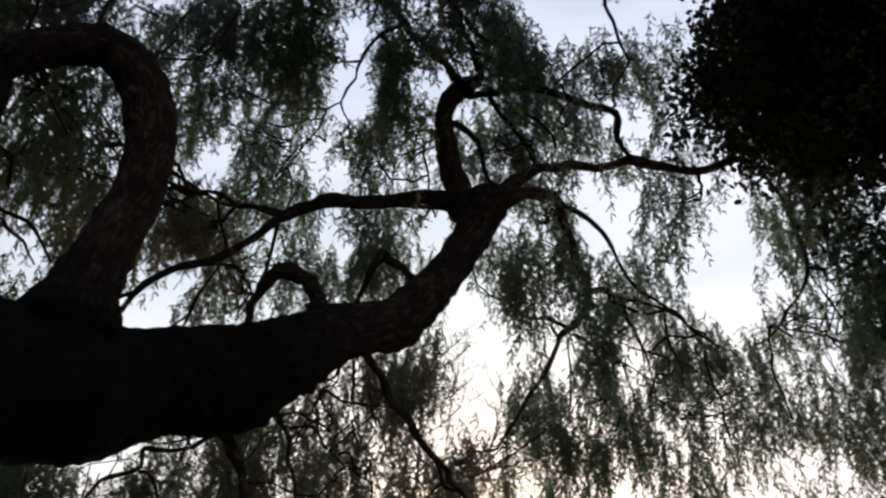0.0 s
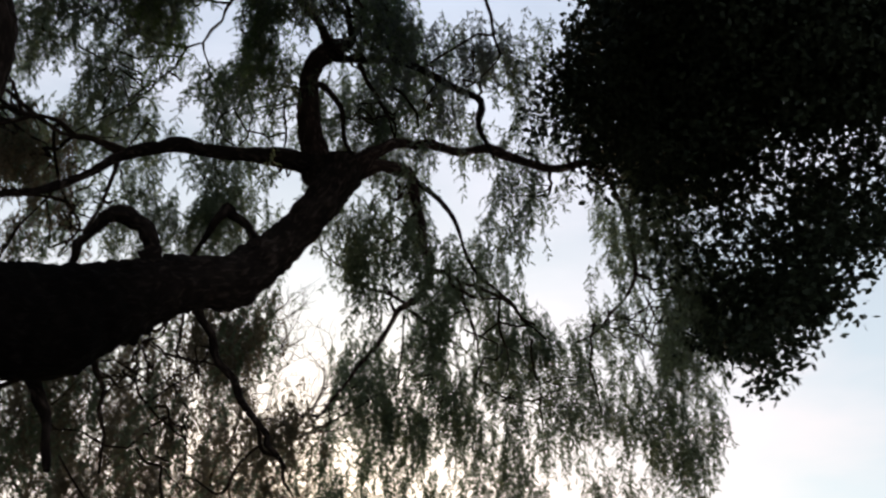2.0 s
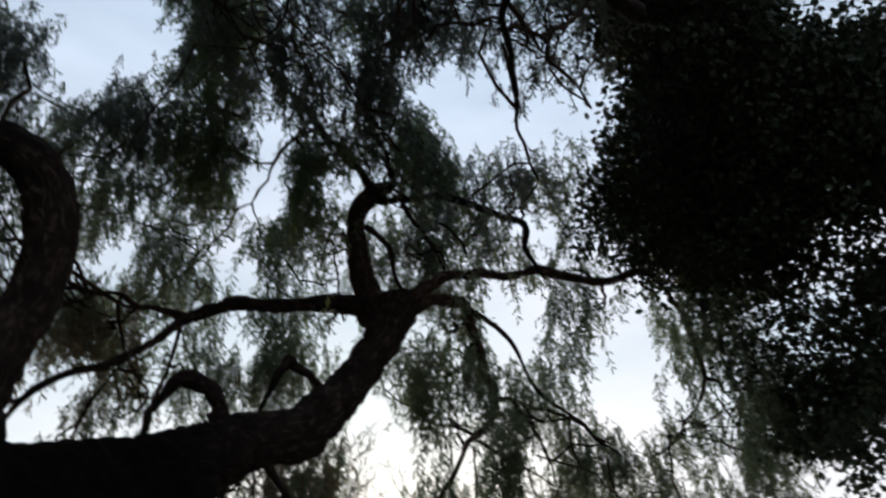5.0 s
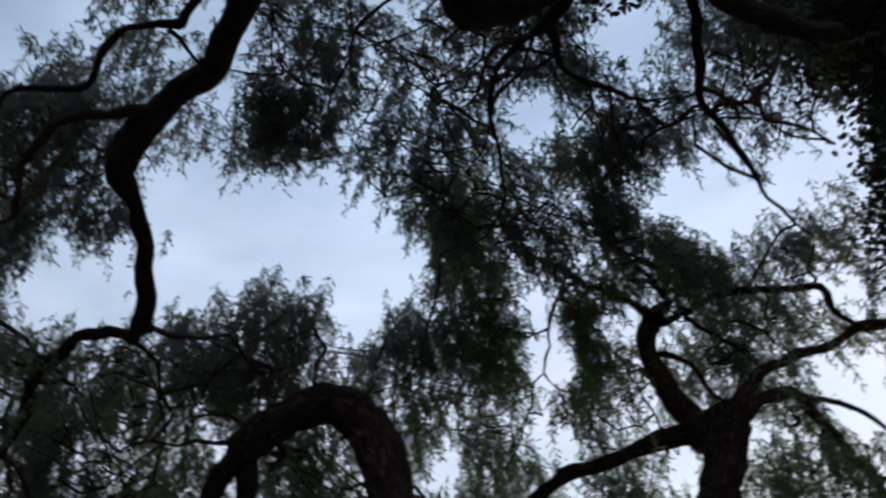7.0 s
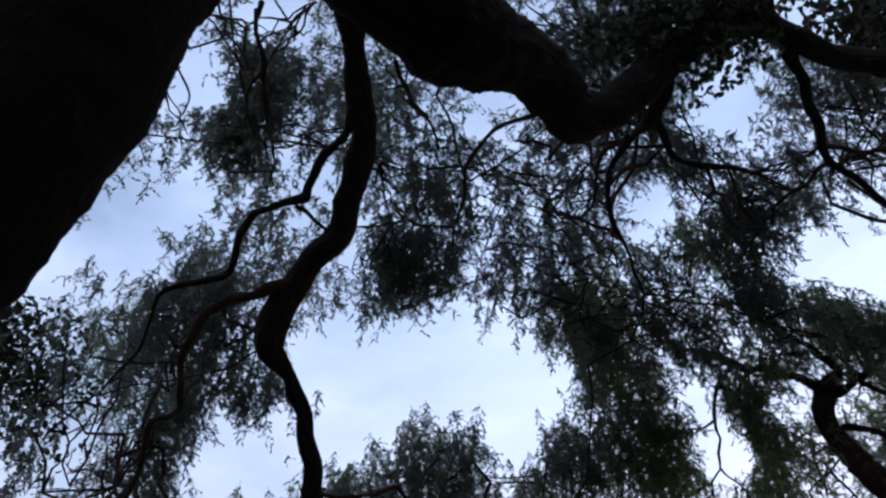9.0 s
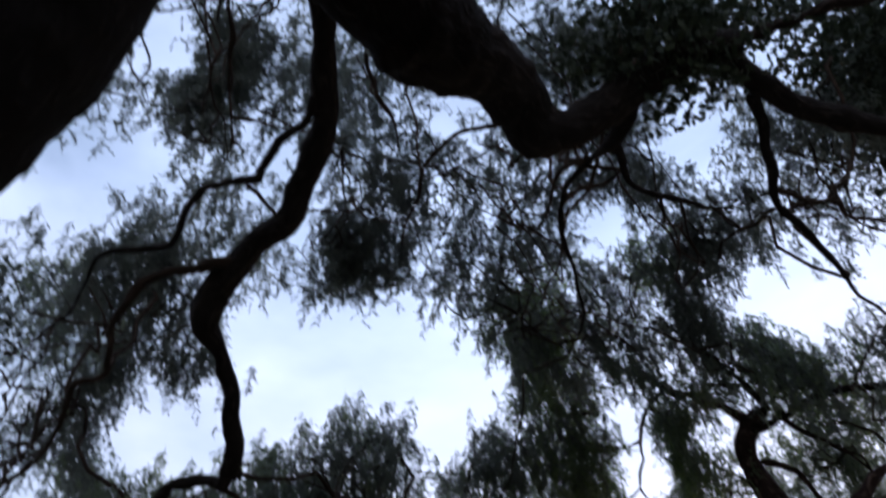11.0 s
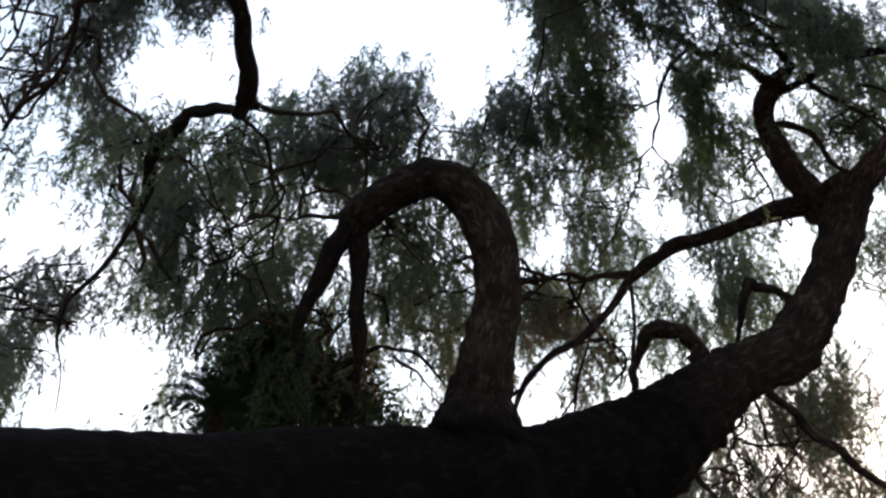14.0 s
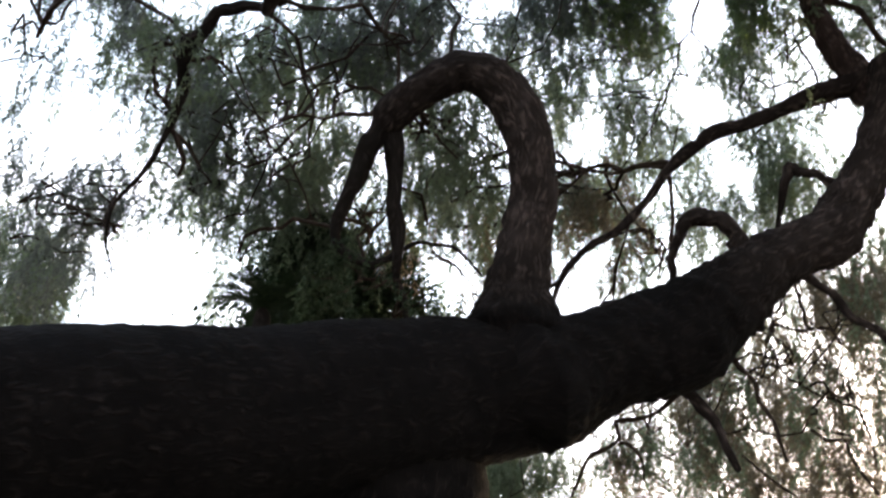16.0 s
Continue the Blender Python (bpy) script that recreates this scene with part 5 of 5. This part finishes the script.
hanging_foliage(overhead, [(-2.84, 1.14, 6.38, 0.26, 0.34, 0.55), (-3.03, 1.49, 6.15, 0.28, 0.44, 0.55), (-2.85, 1.73, 6.17, 0.17, 0.31, 0.60), (-3.28, 1.92, 5.79, 0.23, 0.33, 0.50), (-4.04, 2.81, 5.90, 0.39, 0.37, 0.55), (-3.95, 3.31, 5.60, 0.42, 0.30, 0.42), (-4.21, 3.01, 5.58, 0.22, 0.33, 0.50)], 1.1, SHADED_PEPPER, 0.8)
hanging_foliage(overhead, [(-3.11, 1.55, 6.40, 0.29, 0.46, 0.42), (-3.04, 2.00, 6.25, 0.22, 0.34, 0.50), (-3.49, 1.89, 5.97, 0.29, 0.31, 0.40), (-0.53, 2.37, 6.94, 0.16, 0.52, 0.50), (0.14, 2.49, 6.90, 0.20, 0.27, 1.00), (0.11, 2.29, 7.00, 0.16, 0.26, 1.00), (-0.85, 1.86, 7.13, 0.20, 0.61, 0.45), (1.21, 2.74, 6.60, 0.23, 0.39, 0.45), (-2.96, 1.30, 6.57, 0.27, 0.35, 0.35)], 1.1, SHADED_PEPPER, 0.8)
hanging_foliage(overhead, [(-3.17, 1.96, 4.90, 0.10, 0.17, 0.90), (-3.10, 2.10, 4.88, 0.10, 0.15, 0.80), (-2.95, 2.17, 4.97, 0.12, 0.14, 0.50), (-2.91, 2.32, 4.90, 0.13, 0.18, 0.40)], 1.0, PEPPER, 0.76)
hanging_foliage(overhead, [(1.13, 3.98, 6.54, 0.19, 0.36, 0.50), (1.15, 4.31, 6.24, 0.17, 0.34, 0.50), (0.89, 4.65, 5.96, 0.22, 0.32, 0.40), (-0.61, 4.15, 6.52, 0.19, 0.39, 0.40), (-0.58, 3.75, 6.84, 0.17, 0.36, 0.40)], 1.0, SHADED_PEPPER, 0.8)
wisps(overhead, 230, (-25, 78), (46, 84), SHADED_PEPPER, 0.75)

# ---- the dense dark tree ----
dark = thing("broadleaf_tree", (6.8, 1.6, 0), "dense dark broad-leaved tree with small oval leaves", "tree")
limb(dark, "trunk", [(6.8, 1.6, -0.1, 0.36), (6.7, 1.65, 1.2, 0.28), (6.3, 1.9, 3.0, 0.24), (5.6, 2.3, 4.8, 0.19), (4.7, 2.9, 6.2, 0.13), (3.8, 3.4, 7.0, 0.06)])
limb(dark, "limb", [(5.6, 2.3, 4.8, 0.12), (4.8, 3.1, 5.7, 0.09), (4.1, 3.9, 6.2, 0.06), (3.3, 4.5, 6.2, 0.04), (2.7, 4.7, 6.3, 0.02)])
limb(dark, "limb", [(5.2, 2.6, 5.5, 0.12), (4.3, 2.5, 6.5, 0.09), (3.2, 2.4, 7.0, 0.06), (2.2, 2.3, 7.1, 0.04), (1.2, 2.1, 7.0, 0.02)])
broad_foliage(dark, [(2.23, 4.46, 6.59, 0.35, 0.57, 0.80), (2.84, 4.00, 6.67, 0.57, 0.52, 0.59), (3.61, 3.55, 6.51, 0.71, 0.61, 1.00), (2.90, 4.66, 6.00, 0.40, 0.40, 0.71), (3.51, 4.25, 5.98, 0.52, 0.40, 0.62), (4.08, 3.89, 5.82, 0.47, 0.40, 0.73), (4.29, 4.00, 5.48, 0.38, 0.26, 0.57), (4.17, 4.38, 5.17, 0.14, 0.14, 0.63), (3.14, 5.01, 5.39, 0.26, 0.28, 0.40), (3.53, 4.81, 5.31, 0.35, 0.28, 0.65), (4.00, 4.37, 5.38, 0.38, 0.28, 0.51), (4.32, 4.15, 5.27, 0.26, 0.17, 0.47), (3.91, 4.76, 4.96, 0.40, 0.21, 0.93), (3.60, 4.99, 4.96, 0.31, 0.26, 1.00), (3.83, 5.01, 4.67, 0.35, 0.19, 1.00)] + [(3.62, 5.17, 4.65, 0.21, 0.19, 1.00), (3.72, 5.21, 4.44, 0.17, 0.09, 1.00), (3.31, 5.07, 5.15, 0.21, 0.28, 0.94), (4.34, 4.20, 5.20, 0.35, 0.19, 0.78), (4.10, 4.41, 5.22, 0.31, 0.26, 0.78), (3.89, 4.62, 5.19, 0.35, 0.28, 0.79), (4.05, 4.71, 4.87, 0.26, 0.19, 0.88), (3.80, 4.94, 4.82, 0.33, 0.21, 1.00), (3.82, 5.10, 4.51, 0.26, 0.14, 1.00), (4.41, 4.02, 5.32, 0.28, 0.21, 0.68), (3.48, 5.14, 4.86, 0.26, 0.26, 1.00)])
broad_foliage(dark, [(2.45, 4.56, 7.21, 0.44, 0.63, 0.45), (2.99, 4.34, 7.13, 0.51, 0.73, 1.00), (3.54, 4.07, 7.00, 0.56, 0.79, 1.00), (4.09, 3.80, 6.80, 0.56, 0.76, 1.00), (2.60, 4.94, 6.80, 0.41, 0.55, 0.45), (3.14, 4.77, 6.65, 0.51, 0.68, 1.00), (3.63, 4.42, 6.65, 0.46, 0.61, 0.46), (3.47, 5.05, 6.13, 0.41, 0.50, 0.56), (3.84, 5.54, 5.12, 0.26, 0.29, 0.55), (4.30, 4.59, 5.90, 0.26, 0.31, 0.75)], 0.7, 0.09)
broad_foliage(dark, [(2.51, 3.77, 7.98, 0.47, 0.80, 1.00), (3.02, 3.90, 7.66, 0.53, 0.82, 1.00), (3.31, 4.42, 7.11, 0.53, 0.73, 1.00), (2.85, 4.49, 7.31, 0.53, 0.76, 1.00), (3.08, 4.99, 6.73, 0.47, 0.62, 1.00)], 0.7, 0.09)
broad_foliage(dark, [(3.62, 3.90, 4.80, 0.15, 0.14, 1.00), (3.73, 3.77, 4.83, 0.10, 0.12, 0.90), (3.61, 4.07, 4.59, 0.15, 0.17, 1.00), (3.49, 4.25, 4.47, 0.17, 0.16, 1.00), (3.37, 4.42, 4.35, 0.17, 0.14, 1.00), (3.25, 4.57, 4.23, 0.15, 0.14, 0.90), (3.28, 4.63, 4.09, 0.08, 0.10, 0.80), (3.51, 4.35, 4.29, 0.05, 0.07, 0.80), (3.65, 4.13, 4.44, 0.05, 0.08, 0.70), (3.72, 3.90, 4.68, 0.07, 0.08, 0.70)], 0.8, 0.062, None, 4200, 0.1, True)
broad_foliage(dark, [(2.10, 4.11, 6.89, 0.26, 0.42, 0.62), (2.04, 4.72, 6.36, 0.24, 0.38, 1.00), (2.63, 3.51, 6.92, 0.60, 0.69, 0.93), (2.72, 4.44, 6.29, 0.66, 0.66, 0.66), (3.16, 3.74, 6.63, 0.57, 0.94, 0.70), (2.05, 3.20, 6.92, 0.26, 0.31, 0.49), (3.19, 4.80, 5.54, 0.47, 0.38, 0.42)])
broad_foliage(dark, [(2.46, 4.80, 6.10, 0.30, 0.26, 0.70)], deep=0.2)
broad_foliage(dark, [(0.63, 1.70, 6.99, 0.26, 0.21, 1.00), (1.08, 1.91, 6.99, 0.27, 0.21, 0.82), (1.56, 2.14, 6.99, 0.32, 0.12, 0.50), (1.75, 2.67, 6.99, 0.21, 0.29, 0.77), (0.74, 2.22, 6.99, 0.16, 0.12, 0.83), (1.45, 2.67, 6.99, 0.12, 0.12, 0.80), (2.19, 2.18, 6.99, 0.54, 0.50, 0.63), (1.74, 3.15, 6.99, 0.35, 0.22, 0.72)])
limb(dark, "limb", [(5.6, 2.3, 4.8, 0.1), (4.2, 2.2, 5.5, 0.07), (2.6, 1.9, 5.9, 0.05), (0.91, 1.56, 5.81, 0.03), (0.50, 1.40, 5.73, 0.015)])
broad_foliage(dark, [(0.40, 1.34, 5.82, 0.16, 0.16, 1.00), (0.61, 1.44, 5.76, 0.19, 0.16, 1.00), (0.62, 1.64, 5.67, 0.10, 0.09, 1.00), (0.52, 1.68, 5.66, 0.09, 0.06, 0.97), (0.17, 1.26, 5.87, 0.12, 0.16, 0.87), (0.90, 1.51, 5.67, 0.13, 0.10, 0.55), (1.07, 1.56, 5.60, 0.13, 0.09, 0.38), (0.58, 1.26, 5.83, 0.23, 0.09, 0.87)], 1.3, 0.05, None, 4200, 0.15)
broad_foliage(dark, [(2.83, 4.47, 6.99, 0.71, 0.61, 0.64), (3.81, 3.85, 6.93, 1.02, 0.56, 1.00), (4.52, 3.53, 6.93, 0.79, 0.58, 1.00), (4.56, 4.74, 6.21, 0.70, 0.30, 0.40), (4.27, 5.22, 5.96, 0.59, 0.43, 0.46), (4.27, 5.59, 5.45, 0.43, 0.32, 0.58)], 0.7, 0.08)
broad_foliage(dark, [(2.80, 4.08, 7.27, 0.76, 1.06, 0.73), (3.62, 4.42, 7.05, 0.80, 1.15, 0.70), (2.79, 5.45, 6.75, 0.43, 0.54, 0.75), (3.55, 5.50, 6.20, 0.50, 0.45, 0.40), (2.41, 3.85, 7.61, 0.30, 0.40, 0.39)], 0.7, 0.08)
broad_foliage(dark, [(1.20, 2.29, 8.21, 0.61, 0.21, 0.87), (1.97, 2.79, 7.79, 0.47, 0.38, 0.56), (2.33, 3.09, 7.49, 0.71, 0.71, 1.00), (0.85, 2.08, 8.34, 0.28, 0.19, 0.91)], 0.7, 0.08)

# unseen large-leaved clumps, added to block light from the right
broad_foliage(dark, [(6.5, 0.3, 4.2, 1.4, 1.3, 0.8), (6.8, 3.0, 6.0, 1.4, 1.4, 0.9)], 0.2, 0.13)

# unseen, oversized foliage, added overhead and behind to block skylight
hanging_foliage(overhead, [(-3.6, -3.6, 6.2, 1.4, 1.0, 1), (-4.5, -3.0, 4.5, 2.2, 2.2, 1), (-7.5, -1.0, 4.0, 2.0, 2.4, 1)], 1.2, SHADED_PEPPER, 5.0, False)
# foliage at the far left
hanging_foliage(overhead, [(-6.37, 3.35, 5.24, 0.30, 0.35, 0.53), (-6.53, 3.41, 4.88, 0.22, 0.16, 0.73), (-6.60, 3.01, 5.14, 0.38, 0.54, 0.80)], 1.2, None, SIZE, False)


# ---- an unseen ring of hedge, added to block low sky and sun ----
hedge = thing("hedge", (0, -8, 0), "unseen dark green hedge, added to block low sky and sun", "hedge")
SCREEN_ROW = [(8.5 * math.sin(radians(a)), 8.5 * math.cos(radians(a))) for a in range(80, 281, 12)]
SCREEN_ROW += [(11.5 * math.sin(radians(a)), 11.5 * math.cos(radians(a))) for a in range(-74, 75, 7)]
limb(hedge, "trunk", [(0, -8.3, -0.1, 0.15), (0, -8.3, 1.5, 0.12), (0.1, -8.3, 3.5, 0.05)])
broad_foliage(hedge, [(x, y, z, 1.3, 1.2, 1) for x, y in SCREEN_ROW for z in (0.9, 2.7)], 1.0, 0.22, SHRUB, 75)

# ---- a broad-leaved tree beside the leaning trunk ----
second = thing("broadleaf_tree", (-7.0, 1.2, 0), "dark broad-leaved tree beside the leaning pepper trunk", "tree")
limb(second, "trunk", [(-7.0, 1.2, -0.1, 0.2), (-6.9, 1.2, 1.5, 0.16), (-6.6, 1.3, 3.2, 0.13), (-6.0, 1.5, 5.0, 0.09), (-5.2, 1.6, 6.2, 0.04)])
broad_foliage(second, [(-4.28, 0.77, 6.95, 0.20, 0.16, 0.56), (-4.64, 1.09, 6.93, 0.28, 0.28, 0.50), (-4.87, 1.31, 6.66, 0.28, 0.19, 0.37), (-4.94, 1.60, 6.49, 0.19, 0.14, 0.33), (-4.88, 0.65, 6.80, 0.47, 0.71, 0.80), (-4.10, 0.77, 6.90, 0.17, 0.25, 0.90), (-4.33, 1.09, 6.65, 0.20, 0.37, 0.95), (-4.52, 1.28, 6.42, 0.18, 0.25, 0.80), (-4.12, 1.00, 6.84, 0.11, 0.21, 0.60)])


# ---- behind the big limb: an evergreen shrub and a bare tree ----
shrub = thing("evergreen_shrub", (-4.9, 5.6, 0), "tall dark green evergreen shrub behind the pepper tree", "shrub")
limb(shrub, "trunk", [(-4.9, 5.6, -0.1, 0.12), (-4.9, 5.6, 1.5, 0.10), (-4.85, 5.55, 3.5, 0.07), (-4.8, 5.5, 5.6, 0.02)])
broad_foliage(shrub, [(-4.35, 4.58, 5.19, 0.36, 0.34, 1.00), (-4.20, 4.58, 5.37, 0.29, 0.39, 1.00), (-4.04, 4.88, 5.15, 0.36, 0.34, 1.00), (-3.81, 5.05, 5.17, 0.29, 0.29, 1.00), (-4.45, 4.66, 4.89, 0.30, 0.19, 1.00), (-4.18, 4.54, 5.45, 0.22, 0.24, 0.90), (-3.93, 5.07, 5.00, 0.34, 0.24, 0.90), (-3.62, 5.31, 4.97, 0.22, 0.17, 0.70), (-4.35, 4.91, 4.71, 0.73, 0.24, 1.00)], 1.6, 0.042, SHRUB, 7500)
broad_foliage(shrub, [(-4.74, 4.19, 4.74, 0.12, 0.10, 0.60), (-4.63, 4.25, 4.82, 0.10, 0.14, 0.65)], 1.0, 0.055, SHRUB, 6000)
broad_foliage(shrub, [(-4.9, 5.6, 3.0, 1.1, 1.0, 1.0), (-4.9, 5.6, 1.4, 1.0, 1.0, 1.0)], 0.6, 0.085, SHRUB, 1800)


def palm(at, crown, seed):
    rng = np.random.default_rng(seed)
    tree = thing("palm", at, "low palm with dark green feather fronds behind the trunk", "palm")
    crown = np.array(crown)
    limb(tree, "trunk", [(at[0], at[1], -0.1, 0.16), (at[0], at[1], crown[2] * 0.5, 0.12), (*(crown - (0, 0, 0.25)), 0.07), (*crown, 0.03)], SHADED_BARK)
    for i in range(20):
        turn, lift, long = i * 2.4 + rng.normal(0, 0.2), rng.uniform(0.35, 1.45), rng.uniform(0.38, 0.56)
        flat = np.array((math.cos(turn), math.sin(turn), 0))
        rib = [crown + flat * long * s * math.cos(lift * (1 - 0.3 * s)) + np.array((0, 0, long * (s * math.sin(lift) - 0.55 * s * s))) for s in np.linspace(0, 1, 12)]
        tris = []
        side = np.array((-flat[1], flat[0], 0))
        for k in range(1, 12):
            for step in np.linspace(0, 0.8, 4):
                a = rib[k - 1] + (rib[k] - rib[k - 1]) * step
                fore = (rib[k] - rib[k - 1]) / np.linalg.norm(rib[k] - rib[k - 1])
                for hand in (-1, 1):
                    tip = side * hand * 0.8 + fore * 0.6 + (0, 0, 0.1) + rng.normal(0, 0.08, 3)
                    tip *= 0.13 * math.sin(math.pi * (0.12 + 0.8 * k / 12)) / np.linalg.norm(tip)
                    tris.append((a - fore * 0.007, a + fore * 0.007, a + tip))
            tris.append((rib[k - 1] + side * 0.012, rib[k - 1] - side * 0.012, rib[k]))
        v = np.array(tris).reshape(-1, 3)
        mesh_object("frond", v, np.arange(len(v)), 3, SHRUB, tree)
    return tree


palm((-4.01, 3.88, 0), (-4.01, 3.88, 4.46), 4)


def bare_tree(at, height, seed):
    rng = np.random.default_rng(seed)
    tree = thing("bare_tree", at, "slender bare tree with a haze of fine brown twigs", "tree", "bare trees behind")
    foot = np.array(at, float)
    stem = [(*(foot + (rng.normal(0, 0.08), rng.normal(0, 0.08), h * height)), 0.11 * (1 - 0.85 * h)) for h in (-0.01, 0.15, 0.3, 0.45, 0.6, 0.8)]
    limb(tree, "trunk", stem, TWIG)
    lines = []

    def grow(a, way, long, r, deep):
        p = [np.array((*a, r))]
        pos = np.array(a, float)
        for i in range(5):
            way = way + rng.normal(0, 0.22, 3) + (0, 0, 0.10)
            way /= np.linalg.norm(way)
            pos = pos + way * long / 5
            p.append(np.array((*pos, r * (1 - 0.16 * (i + 1)))))
            if deep and i:
                for _ in range(2 if deep > 1 else 1):
                    grow(pos, way + rng.normal(0, 0.65, 3), long * rng.uniform(0.45, 0.65), r * 0.55, deep - 1)
        lines.append(p)

    trunk = smooth_path(stem, 0.2)
    for i in range(9, len(trunk), 2):
        a = rng.uniform(0, 2 * math.pi)
        grow(trunk[i, :3], np.array((math.cos(a), math.sin(a), 0.7)), height * 0.26, 0.03, 3)
    v, f = thin_wood(lines, 3)
    tagged(mesh_object("fine_wood", v, f, 4, TWIG, tree, "", True, v), kind="stuff")
    return tree


bare_tree((-0.6, 13.0, 0), 7.2, 3)
bare_tree((-2.9, 12.0, 0), 6.4, 5)
